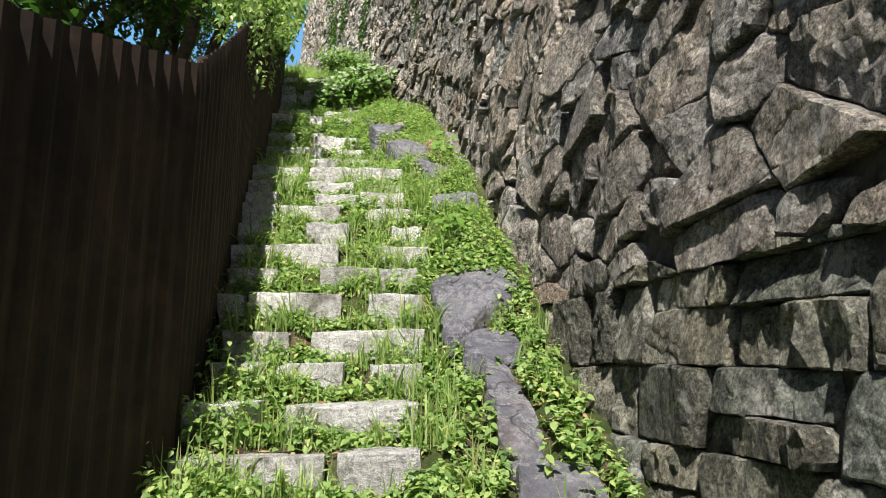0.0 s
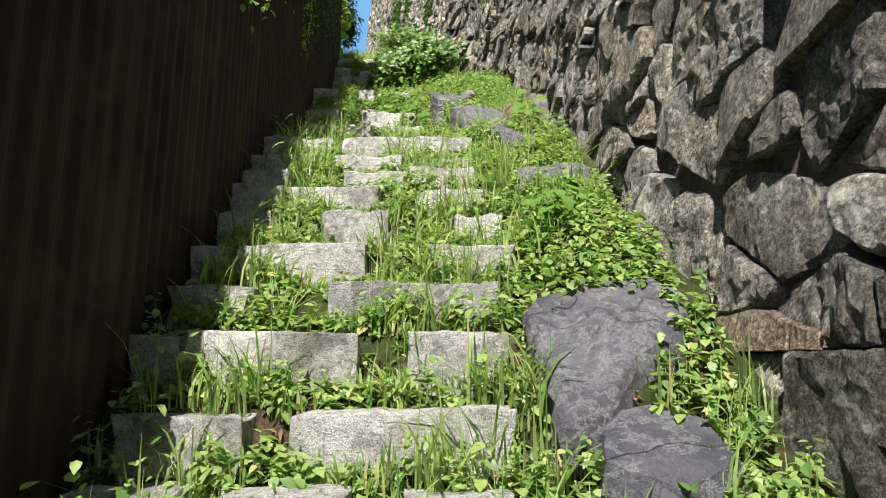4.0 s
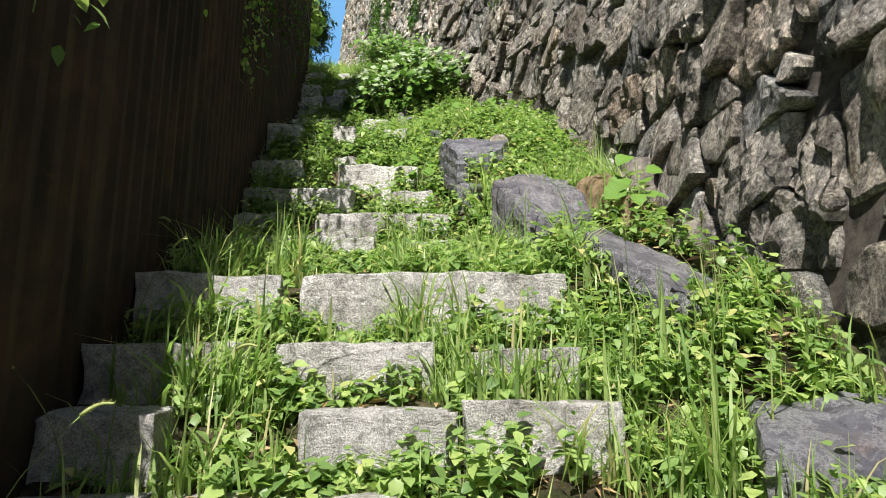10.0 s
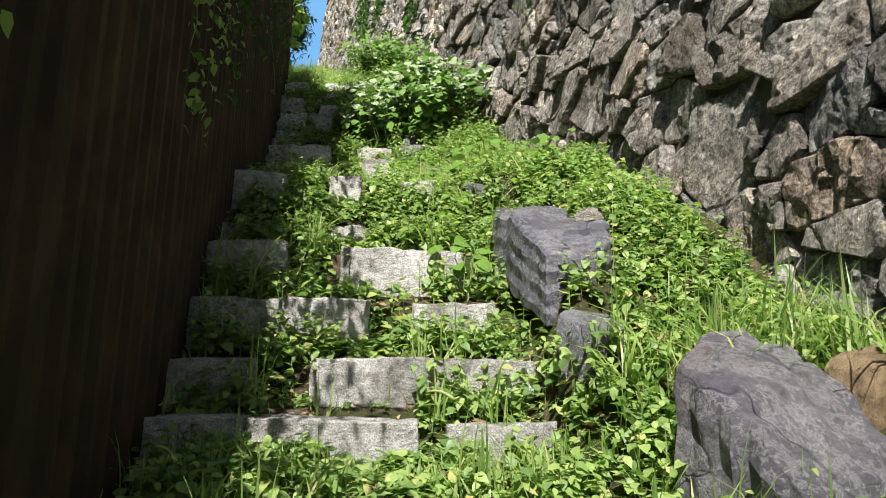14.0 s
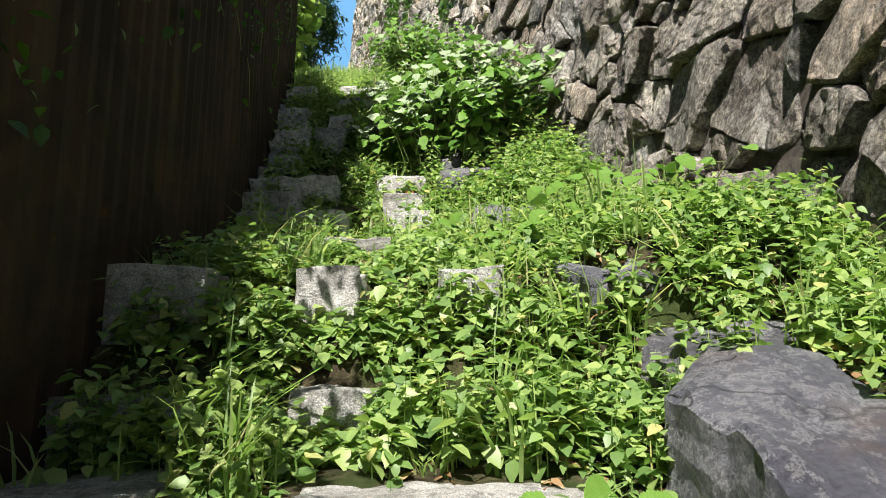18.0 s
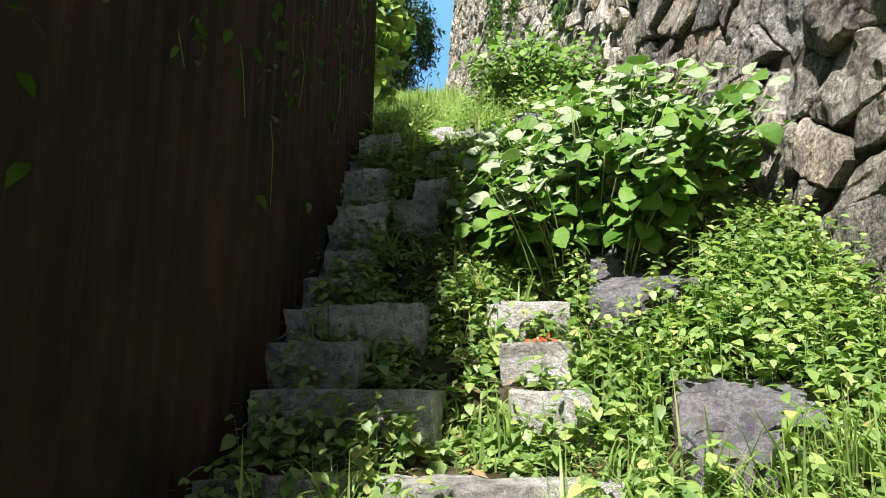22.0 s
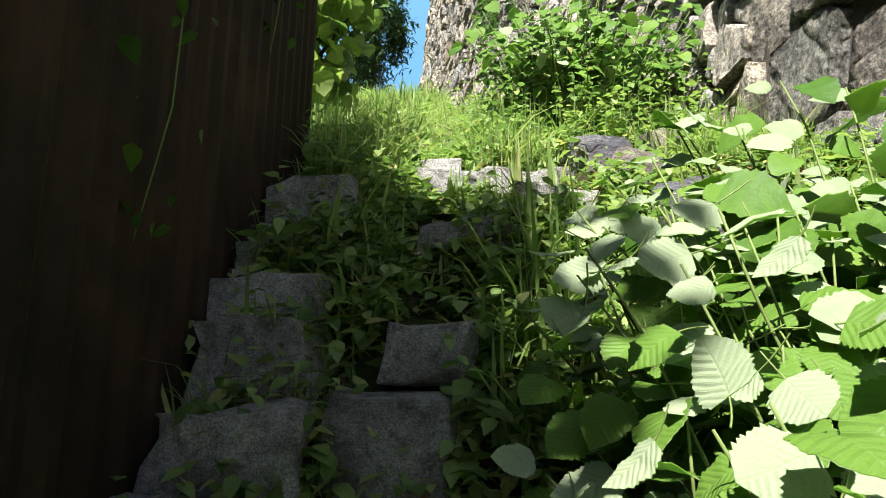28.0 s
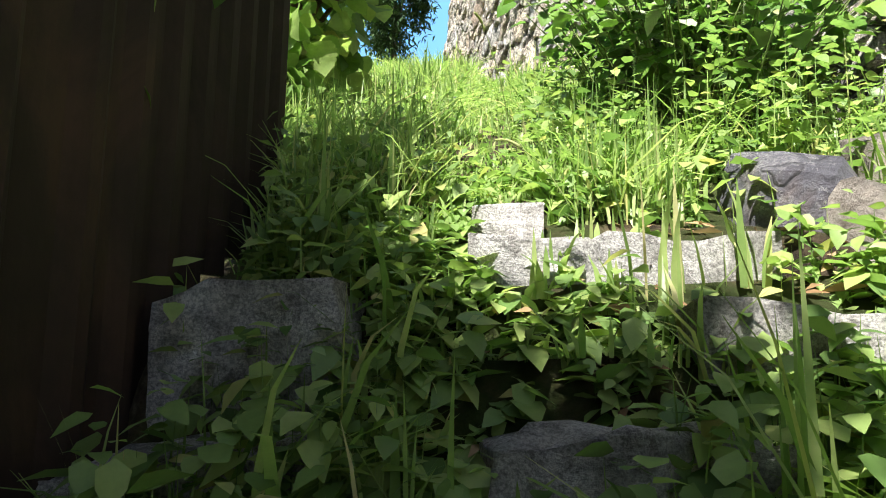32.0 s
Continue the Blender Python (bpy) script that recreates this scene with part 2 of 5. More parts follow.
def leaf_material(name, stops, trans=0.35, rough=0.42, gloss=0.5, vein=0.0):
    m, nt, b = material(name, rough, 0, gloss)
    v = coords(nt)
    pick = per_piece(nt, True)
    col = ramp(nt, pick, stops)
    col = mix(nt, 0.5, col, ramp(nt, noise_tex(nt, v, 35, 5, 0.7), [(0.3, (0.65, 0.7, 0.6)), (0.6, (1.1, 1.08, 1.0))]), "MULTIPLY")
    nt.links.new(col, b.inputs["Base Color"])
    if vein > 0.9:
        sep = nt.nodes.new("ShaderNodeSeparateXYZ")
        nt.links.new(v, sep.inputs[0])
        side = add_fac(nt, sep.outputs[0], 0.0, "ABSOLUTE")
        rib = add_fac(nt, add_fac(nt, add_fac(nt, sep.outputs[1], add_fac(nt, side, 0.7, "MULTIPLY"), "SUBTRACT"), 52.0, "MULTIPLY"), 0.0, "SINE")
        line = ramp(nt, rib, [(0.9, (0, 0, 0)), (1.0, (1, 1, 1))])
        spine = ramp(nt, side, [(0.006, (1, 1, 1)), (0.02, (0, 0, 0))])
        both = mix(nt, 1.0, line, spine, "LIGHTEN")
        lighter = mix(nt, add_fac(nt, both, 0.14, "MULTIPLY"), col, (0.42, 0.52, 0.22))
        nt.links.new(lighter, b.inputs["Base Color"])
        bump(nt, b, add_fac(nt, rib, add_fac(nt, both, 1.5, "MULTIPLY"), "SUBTRACT"), 0.25, 0.006)
    elif vein:
        bump(nt, b, noise_tex(nt, v, 90, 3, 0.6), vein, 0.004)
    tr = nt.nodes.new("ShaderNodeBsdfTranslucent")
    bright = mix(nt, 1.0, col, (1.4, 1.6, 1.0), "MULTIPLY")
    nt.links.new(bright, tr.inputs["Color"])
    ms = nt.nodes.new("ShaderNodeMixShader")
    ms.inputs[0].default_value = trans
    nt.links.new(b.outputs[0], ms.inputs[1])
    nt.links.new(tr.outputs[0], ms.inputs[2])
    nt.links.new(ms.outputs[0], nt.nodes["Material Output"].inputs["Surface"])
    return m


STONE = wall_stone_material("wall_stone", False)
STONE_FAR = wall_stone_material("wall_stone_joined", True)
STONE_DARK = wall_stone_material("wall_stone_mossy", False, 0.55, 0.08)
# Darker copy for the lower wall's upper stones, their shadows put into colour.
STONE_MID = wall_stone_material("wall_stone_shadowed", False, 0.8)
# Paler far-wall stone, brightened further to put full sun into its colour.
STONE_PALE = wall_stone_material("wall_stone_pale_sunlit", True, 1.6)
GRANITE = block_material("granite", (0.66, 0.65, 0.64), (0.35, 0.35, 0.36))
SLATE = slate_material("slate")
TAN_ROCK = plain_rock_material("tan_rock", (0.42, 0.30, 0.18))
PALE_ROCK = plain_rock_material("pale_rock", (0.40, 0.355, 0.31))
MORTAR = plain_rock_material("wall_filling", (0.15, 0.13, 0.11))
SOIL = soil_material()
STEEL = steel_material()
GRASS = leaf_material("grass_blade", [(0, (0.15, 0.24, 0.07)), (0.5, (0.27, 0.37, 0.125)), (0.88, (0.38, 0.45, 0.18)), (1, (0.54, 0.46, 0.27))], 0.5, 0.4, 0.35)
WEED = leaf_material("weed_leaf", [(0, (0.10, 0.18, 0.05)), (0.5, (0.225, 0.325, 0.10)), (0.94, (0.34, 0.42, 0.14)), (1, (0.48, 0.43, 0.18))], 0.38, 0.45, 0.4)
BIG_LEAF = leaf_material("broad_leaf", [(0, (0.085, 0.19, 0.03)), (0.5, (0.16, 0.29, 0.05)), (1, (0.25, 0.38, 0.08))], 0.45, 0.5, 0.25, 0.5)
LEAF_TOP = leaf_material("veined_leaf", [(0, (0.085, 0.19, 0.03)), (0.5, (0.16, 0.29, 0.05)), (1, (0.25, 0.38, 0.08))], 0.45, 0.5, 0.25, 1.0)
LEAF_BACK_VEINED = leaf_material("veined_underside", [(0, (0.30, 0.37, 0.22)), (1, (0.40, 0.47, 0.31))], 0.32, 0.7, 0.2, 1.0)
LEAF_BACK = leaf_material("leaf_underside", [(0, (0.30, 0.37, 0.22)), (1, (0.40, 0.47, 0.31))], 0.32, 0.7, 0.2, 0.6)
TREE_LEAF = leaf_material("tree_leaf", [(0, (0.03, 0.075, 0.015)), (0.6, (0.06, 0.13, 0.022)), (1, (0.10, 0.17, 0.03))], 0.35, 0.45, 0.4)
DRY = leaf_material("dry_leaf", [(0, (0.16, 0.09, 0.045)), (0.5, (0.30, 0.19, 0.10)), (1, (0.42, 0.31, 0.18))], 0.15, 0.8, 0.2)
NEEDLE = leaf_material("pine_needle", [(0, (0.02, 0.05, 0.015)), (1, (0.045, 0.085, 0.025))], 0.1, 0.5, 0.3)
RED = leaf_material("red_petal", [(0, (0.55, 0.06, 0.05)), (1, (0.7, 0.12, 0.08))], 0.2, 0.6, 0.2)
SEED = leaf_material("seed_head", [(0, (0.30, 0.36, 0.12)), (1, (0.5, 0.48, 0.25))], 0.25, 0.7, 0.2)
STEM, snt, sb = material("green_stem", 0.6, 0, 0.3)
snt.links.new(ramp(snt, noise_tex(snt, coords(snt), 12), [(0.3, (0.12, 0.18, 0.04)), (0.7, (0.24, 0.30, 0.10))]), sb.inputs["Base Color"])
BARK = plain_rock_material("bark", (0.16, 0.115, 0.08))


# ---- plan ----
def along(pts, v):
    """Linear interpolation through (v, value) pairs, carried on past both ends."""
    if v <= pts[0][0]:
        (a, p), (b, q) = pts[0], pts[1]
    elif v >= pts[-1][0]:
        (a, p), (b, q) = pts[-2], pts[-1]
    else:
        for (a, p), (b, q) in zip(pts, pts[1:]):
            if a <= v <= b:
                break
    return p + (q - p) * (v - a) / (b - a)


# Each step: y of its front edge at its middle, z of its top, and its stone blocks as (x0, x1).
STEPS = [
    (-1.35, 0.10, [(0.1, 0.75), (0.8, 1.5)]),
    (-0.85, 0.30, [(0.15, 0.9), (0.95, 1.55)]),
    (-0.35, 0.50, [(0.2, 0.8), (0.86, 1.5)]),
    (0.15, 0.72, [(0.2, 0.95), (1.0, 1.5)]),
    (0.62, 0.92, [(0.22, 0.7), (0.74, 1.5)]),
    (1.07, 1.12, [(0.2, 0.92), (0.97, 1.33)]),
    (1.42, 1.31, [(0.2, 0.6), (0.72, 1.34)]),
    (1.78, 1.49, [(0.28, 0.55), (0.62, 0.98), (1.12, 1.4)]),
    (2.02, 1.68, [(0.3, 0.66), (0.78, 1.42)]),
    (2.33, 1.92, [(0.2, 0.36), (0.37, 0.93), (1.1, 1.43)]),
    (2.66, 2.11, [(0.2, 0.52), (0.78, 1.42)]),
    (3.03, 2.32, [(0.14, 0.32), (0.33, 0.885), (1.16, 1.52)]),
    (3.50, 2.57, [(0.1, 0.36), (0.6, 0.95), (1.27, 1.5)]),
    (3.82, 2.78, [(0.05, 0.34), (0.36, 0.86), (1.06, 1.44)]),
    (4.12, 2.96, [(0.02, 0.30), (0.62, 1.0), (1.01, 1.40)]),
    (4.40, 3.115, [(0.0, 0.42), (0.5, 0.95), (1.0, 1.36)]),
    (4.78, 3.365, [(-0.02, 0.22), (0.225, 0.45), (0.51, 1.405)]),
    (5.35, 3.50, []),
    (5.9, 3.64, []),
    (6.43, 3.79, [(-0.2, 0.12), (0.13, 0.66), (0.75, 1.11)]),
    (6.70, 3.99, [(-0.22, 0.08), (0.285, 1.096)]),
    (7.07, 4.235, [(-0.25, 0.12), (0.125, 0.47), (0.65, 0.985)]),
    (7.45, 4.53, [(-0.28, 0.08), (0.33, 0.91)]),
    (7.9, 4.70, [(-0.32, 0.0), (0.25, 0.46), (0.62, 0.78)]),
    (7.99, 4.84, []),
    (8.22, 5.06, [(-0.36, -0.05), (0.20, 0.39), (0.615, 0.81)]),
    (9.15, 5.27, [(-0.42, 0.0)]),
    (9.74, 5.43, [(-0.48, -0.1), (-0.042, 0.64)]),
    (10.17, 5.65, [(-0.52, 0.1), (0.34, 0.59)]),
    (10.40, 5.81, [(-0.55, -0.2), (0.3, 0.56)]),
    (10.62, 5.98, [(-0.57, 0.0), (0.234, 0.552)]),
    (10.93, 6.12, [(-0.607, -0.33)]),
    (11.25, 6.31, [(-0.63, -0.38)]),
    (11.45, 6.46, [(-0.65, -0.44)]),
    (11.62, 6.63, [(-0.66, -0.36), (-0.34, -0.08)]),
    (11.77, 6.79, [(-0.67, -0.40), (-0.24, -0.06)]),
    (11.91, 6.91, [(-0.69, -0.43)]),
    (12.20, 7.07, [(-0.71, -0.40), (-0.23, 0.10)]),
    (12.38, 7.26, [(-0.72, -0.43), (0.06, 0.27)]),
    (12.66, 7.39, [(-0.277, 0.255)]),
    (12.87, 7.49, [(-0.29, -0.14)]),
]
SLOPE = [(-30, -0.25), (-1.9, -0.1)] + [(y + 0.12, z) for y, z, _ in STEPS] + [(14, 7.95), (16, 8.75), (20, 10.4), (25, 12.45), (29, 14.0), (34, 14.5), (60, 15.0)]
FENCE = [(-7.0, -1.2), (-2.0, -0.22), (0.0, 0.10), (1.1, 0.285), (2.26, 0.21), (13.2, -0.81)]
FENCE_TOP = [(-7.0, 2.0), (-2.0, 2.05), (0.0, 2.5), (1.1, 2.83), (13.2, 9.78)]
WALL = [(-7.0, 2.62), (-2.0, 2.40), (1.0, 2.19), (2.0, 2.17), (4.0, 2.09), (6.2, 2.06), (8.6, 1.96), (9.7, 1.80), (11.3, 1.55), (12.6, 1.33), (13.4, 1.06)]
WALL_BACK = [(13.3, 1.08), (14.5, 0.97), (16.0, 0.66), (18.4, -0.10), (20.4, -0.60), (27.2, -2.05)]
TRODDEN = [(-2.1, 1.1), (0.4, 1.2), (2.8, 0.77), (5.5, 0.65), (8.1, 0.3), (9.9, 0.3), (10.2, 0.05), (11.4, -0.17), (12.0, -0.2)]
BANK = [(-3, 0.0), (4.3, 0.02), (5.1, 0.03), (5.5, 0.12), (6.0, 0.26), (7.4, 0.26), (8.2, 0.12), (9.2, 0.05), (14, 0.0)]
RIGHT = [(-2, 1.6), (4.7, 1.5), (5.3, 1.2), (6.3, 1.08), (6.6, 0.98), (7.6, 0.96), (8.4, 0.9), (9.8, 0.75), (10.7, 0.62), (11.6, 0.45), (13, 0.5)]


# low heaps of earth that carry large rocks: x, y, height
MOUNDS = [(1.28, 6.95, 4.36), (1.32, 7.3, 4.5)]


def hill(y):
    return along(SLOPE, y)


def rough(x, y, k=1.0):
    return noise.noise((x * k, y * k, 3.7))


ROCKS = [
    # name, label, corners, top, thickness, material, tilt
    ("slate_slab", "long dark grey slate slab leaning beside the steps", [(1.7, 1.62), (1.74, 1.8), (1.83, 1.8), (1.87, 1.5), (1.93, 1.12), (1.86, 1.0), (1.71, 0.98), (1.7, 1.3)], 1.28, 0.16, SLATE, (-0.1, 0.6)),
    ("slate_slab", "flat grey slate slab beside the lowest steps", [(1.7, 0.7), (1.88, 0.64), (2.04, 0.7), (2.05, 0.92), (1.9, 0.97), (1.72, 0.95)], 1.02, 0.16, SLATE, (0.0, 0.5)),
    ("slate_rock", "jagged dark slate rock between slabs", [(1.62, 1.86), (1.66, 2.06), (1.8, 2.1), (1.93, 2.0), (1.95, 1.8), (1.78, 1.76)], 1.63, 0.2, SLATE, (0.1, 0.55)),
    ("slate_slab", "broad blue-grey slate slab at the edge of the steps", [(1.54, 2.0), (1.68, 2.02), (1.82, 2.2), (1.97, 2.28), (2.05, 2.52), (1.98, 2.62), (1.72, 2.6), (1.5, 2.5)], 1.936, 0.2, SLATE, (0.05, 0.69)),
    ("slate_slab", "long grey slate slab sunk in the bank", [(1.55, 5.12), (1.66, 5.34), (1.8, 5.42), (1.94, 5.2), (2.03, 5.02), (1.95, 4.72), (1.74, 4.56), (1.6, 4.8)], 3.45, 0.3, SLATE, (-0.363, 0.48)),
    ("slate_slab", "low slate slab half hidden by weeds", [(1.62, 3.9), (2.0, 3.8), (2.02, 4.1), (1.7, 4.15)], 2.92, 0.25, SLATE, (0, 0.4)),
    ("slate_rock", "blue-grey slate boulder with pale veins", [(1.27, 5.85), (1.41, 6.03), (1.58, 6.13), (1.6, 6.04), (1.68, 6.07), (1.73, 5.88), (1.72, 5.72), (1.6, 5.58), (1.38, 5.46), (1.34, 5.64)], 3.93, 0.42, SLATE, (-0.15, 0.58)),
    ("slate_slab", "narrow slate slab set on edge by the steps", [(1.14, 6.55), (1.24, 6.36), (1.38, 6.5), (1.36, 6.68), (1.2, 6.7)], 4.13, 0.3, SLATE, (-0.1, 0.35)),
    ("slate_rock", "large purple-grey slate rock with a sloping face", [(1.06, 7.56), (1.24, 7.8), (1.43, 7.72), (1.46, 7.4), (1.52, 7.18), (1.45, 6.92), (1.34, 6.78), (1.15, 6.78), (1.1, 7.15)], 4.62, 0.22, SLATE, (0.128, 0.36, 0.25)),
    ("slate_slab", "grey slate slab among low weeds", [(0.98, 8.45), (1.05, 8.15), (1.30, 8.2), (1.28, 8.5)], 5.05, 0.3, SLATE, (0, 0.4)),
    ("slate_slab", "dark slate slab with a cracked front", [(1.12, 7.9), (1.45, 7.78), (1.6, 8.0), (1.2, 8.12)], 4.83, 0.25, SLATE, (0, 0.2)),
    ("slate_slab", "grey slate slab with dry litter on top", [(0.84, 10.14), (1.05, 10.18), (1.22, 10.12), (1.19, 9.9), (1.05, 9.72), (0.85, 9.7), (0.8, 9.9)], 5.58, 0.3, SLATE, (0.05, 0.42)),
    ("slate_slab", "square grey slate slab beside a granite step", [(0.66, 11.0), (0.82, 10.98), (1.02, 10.97), (1.15, 10.83), (1.14, 10.66), (0.91, 10.58), (0.66, 10.48), (0.64, 10.7)], 6.06, 0.3, SLATE, (0.02, 0.4)),
    ("slate_rock", "small slate rock under the broad-leaved bush", [(0.60, 11.05), (0.68, 10.9), (0.82, 10.95), (0.78, 11.12)], 6.2, 0.25, SLATE, (0, 0.1)),
    ("slate_rock", "dark slate boulder in the upper grass", [(0.27, 13.06), (0.32, 12.9), (0.44, 12.86), (0.51, 12.9), (0.55, 13.0), (0.47, 13.1), (0.36, 13.12)], 7.59, 0.25, SLATE, (-0.12, 0.35)),
    ("slate_slab", "flat slate slab near the top steps", [(0.45, 12.3), (0.8, 12.25), (0.85, 12.5), (0.5, 12.55)], 7.25, 0.2, SLATE, (0, 0.35)),
    ("tan_rock", "tan sandstone lump at the foot of the wall", [(1.71, 5.92), (1.76, 5.82), (1.86, 5.82), (1.88, 5.92), (1.8, 5.96)], 4.0, 0.12, TAN_ROCK, (0, 0.1)),
    ("tan_rock", "small tan stone below the sandstone lump", [(1.81, 5.58), (1.87, 5.53), (1.94, 5.59), (1.88, 5.66)], 3.82, 0.14, TAN_ROCK, (0, 0.1)),
    ("pale_rock", "pale broken stone at the foot of the wall", [(1.95, 5.3), (2.05, 5.22), (2.12, 5.35), (2.0, 5.42)], 3.66, 0.15, PALE_ROCK, (0, 0)),
    ("pale_rock", "pale boulder leaning on the rubble wall", [(1.95, 5.97), (2.02, 5.88), (2.12, 5.95), (2.1, 6.12), (1.99, 6.1)], 4.13, 0.3, PALE_ROCK, (0, 0)),
    ("pale_rock", "brown broken rock leaning on a slate boulder", [(0.42, 12.84), (0.50, 12.76), (0.60, 12.80), (0.60, 12.90), (0.50, 12.92)], 7.49, 0.15, PALE_ROCK, (0, 0.3)),
    ("pale_rock", "pinkish pale stone in the upper grass", [(0.58, 13.17), (0.63, 13.1), (0.75, 13.12), (0.74, 13.22), (0.65, 13.24)], 7.68, 0.2, PALE_ROCK, (0, 0)),
    ("pale_rock", "white stone chip on a slate rock", [(1.42, 7.33), (1.48, 7.29), (1.55, 7.33), (1.48, 7.38)], 4.68, 0.05, PALE_ROCK, (0, 0)),
]


def slope_z(x, y, cx, cy, top, tilt):
    """A tilted top that may fall off more steeply towards its lower end."""
    sag = tilt[2] * min(0.0, y - cy) ** 2 if len(tilt) > 2 else 0.0
    return top + tilt[0] * (x - cx) + tilt[1] * (y - cy) - sag


def on_rock(x, y):
    """The top of the rock that lies at a place, if there is one."""
    for _, _, corners, top, thick, mat, tilt in ROCKS:
        if not (min(c[0] for c in corners) < x < max(c[0] for c in corners) and min(c[1] for c in corners) < y < max(c[1] for c in corners)):
            continue
        inside = False
        for (x0, y0), (x1, y1) in zip(corners, corners[1:] + corners[:1]):
            if (y0 > y) != (y1 > y) and x < x0 + (x1 - x0) * (y - y0) / (y1 - y0):
                inside = not inside
        if inside:
            my = sum(c[1] for c in corners) / len(corners)
            mx = sum(c[0] for c in corners) / len(corners)
            return slope_z(x, y, mx, my, top, tilt)
    return None


def ground_z(x, y):
    """The ground, hollowed where a rock is bedded in it."""
    z = open_ground(x, y)
    if y < 9.2 or x > 0.5:
        for dy, sunk in ((0.0, 0.13), (0.04, 0.04)):
            top = on_rock(x, y + dy)
            if dy == 0.0 and None in (on_rock(x - 0.05, y), on_rock(x + 0.05, y), on_rock(x, y + 0.06)):
                continue
            if top is not None:
                return min(z, top - sunk)
    return z


def open_ground(x, y):
    smooth = hill(y) + 0.05 * rough(x, y, 1.7) + 0.02 * rough(x, y, 6)
    if y < -1.4 or y > 12.9:
        return smooth - 0.02
    level, last = STEPS[0][1] - 0.18, -1.9
    for sy, sz, _ in STEPS:
        if y < sy + 0.03:
            if y < 10.5 or y > 11.5:
                level += (0.75 if y > 11.5 else 0.32) * (sz - level) * min(1.0, max(0.0, (y - last - 0.12) / max(0.05, sy - last - 0.12)))
            break
        last = sy
        if 10.8 < sy < 11.0 and x > -0.32:
            continue
        level = level + (sz - level) * min(1.0, (y - sy - 0.03) / 0.12)
    level += -0.035 + 0.015 * rough(x, y, 5)
    k = min(1.0, max(0.0, (x - along(RIGHT, y)) / 0.3))
    bank = smooth + 0.04 * k + along(BANK, y) * min(1.0, max(0.0, (x - along(RIGHT, y) - 0.1) / 0.6))
    if x < along(FENCE, y) - 0.1:
        return smooth - 0.15
    z = level * (1 - k) + bank * k
    for mx, my, mz in MOUNDS:
        fall = 0.8 * max(0.0, math.hypot(x - mx, y - my) - 0.1)
        z = max(z, mz - fall - 2.5 * max(0.0, mx - 0.05 - x))
    return z


# ---- mesh helpers ----
def mesh_from(name, verts, faces, mat, smooth=False):
    me = bpy.data.meshes.new(name)
    me.from_pydata(verts, [], faces)
    me.materials.append(mat)
    if smooth:
        me.shade_smooth()
    me.update()
    return me


def thing(name, label, category, group="", kind="", at=(0, 0, 0)):
    ob = tagged(new(name), label, category, group, kind)
    ob.location = at
    return ob


def piece(name, me, parent, at=(0, 0, 0), label=""):
    ob = new(name, me)
    ob.location = at
    if parent:
        ob.parent = parent
    return tagged(ob, label)


def part(name, bm, mat, parent, label=""):
    me = bpy.data.meshes.new(name)
    bm.to_mesh(me)
    bm.free()
    me.materials.append(mat)
    return piece(name, me, parent, label=label)


def big_mesh(name, verts, quads, mat, smooth=True):
    """A mesh from arrays: N x 3 places and M x 4 corners."""
    me = bpy.data.meshes.new(name)
    verts, quads = np.asarray(verts, np.float32), np.asarray(quads, np.int32)
    me.vertices.add(len(verts))
    me.vertices.foreach_set("co", verts.ravel())
    me.loops.add(quads.size)
    me.loops.foreach_set("vertex_index", quads.ravel())
    me.polygons.add(len(quads))
    me.polygons.foreach_set("loop_start", np.arange(0, quads.size, 4, dtype=np.int32))
    me.update(calc_edges=True)
    me.validate()
    me.materials.append(mat)
    if smooth:
        me.shade_smooth()
    return me


def rough_block(lx, ly, lz, seed, wear=0.008):
    """A hewn block, x 0..lx, y 0..ly, z -lz..0: nearly flat rough faces, tight and chipped edges."""
    size, r = (lx, ly, lz), 0.007
    ticks = []
    for s in size:
        n = max(2, round((s - 2 * r) / 0.055))
        ticks.append([0.0, r] + [r + (s - 2 * r) * k / n for k in range(1, n)] + [s - r, s])
    bm, made = bmesh.new(), {}

    def vert(i, j, k):
        if (i, j, k) not in made:
            p = Vector((ticks[0][i], ticks[1][j], ticks[2][k]))
            ends = sum(c in (0.0, s) for c, s in zip(p, size))
            rims = sum(min(c, s - c) < 0.03 for c, s in zip(p, size))
            key = Vector((p.x * 5 + seed * 7.3, p.y * 5 + seed, p.z * 5))
            inner = Vector([min(max(c, r * 0.7), s - r * 0.7) for c, s in zip(p, size)])
            p = inner.lerp(p, 0.4) if ends > 1 else p
            p = p + noise.noise_vector(key * 0.5) * wear * 1.6 + noise.noise_vector(key * 2.2) * wear * 0.6 + noise.noise_vector(key * 7) * wear * 0.5
            if rims > 1:
                chip = max(0.0, noise.noise(key * 1.7) - 0.1) * 0.06
                p += (Vector(size) / 2 - p).normalized() * chip
            made[i, j, k] = bm.verts.new((p.x, p.y, p.z - lz))
        return made[i, j, k]
    n = [len(t) - 1 for t in ticks]
    for a, b, c in ((0, 1, 2), (1, 2, 0), (2, 0, 1)):
        for u in range(n[a]):
            for w in range(n[b]):
                for end in (0, n[c]):
                    corner = []
                    for du, dw in ((0, 0), (1, 0), (1, 1), (0, 1)):
                        at = [0, 0, 0]
                        at[a], at[b], at[c] = u + du, w + dw, end
                        corner.append(vert(*at))
                    bm.faces.new(corner if end else corner[::-1])
    return bm


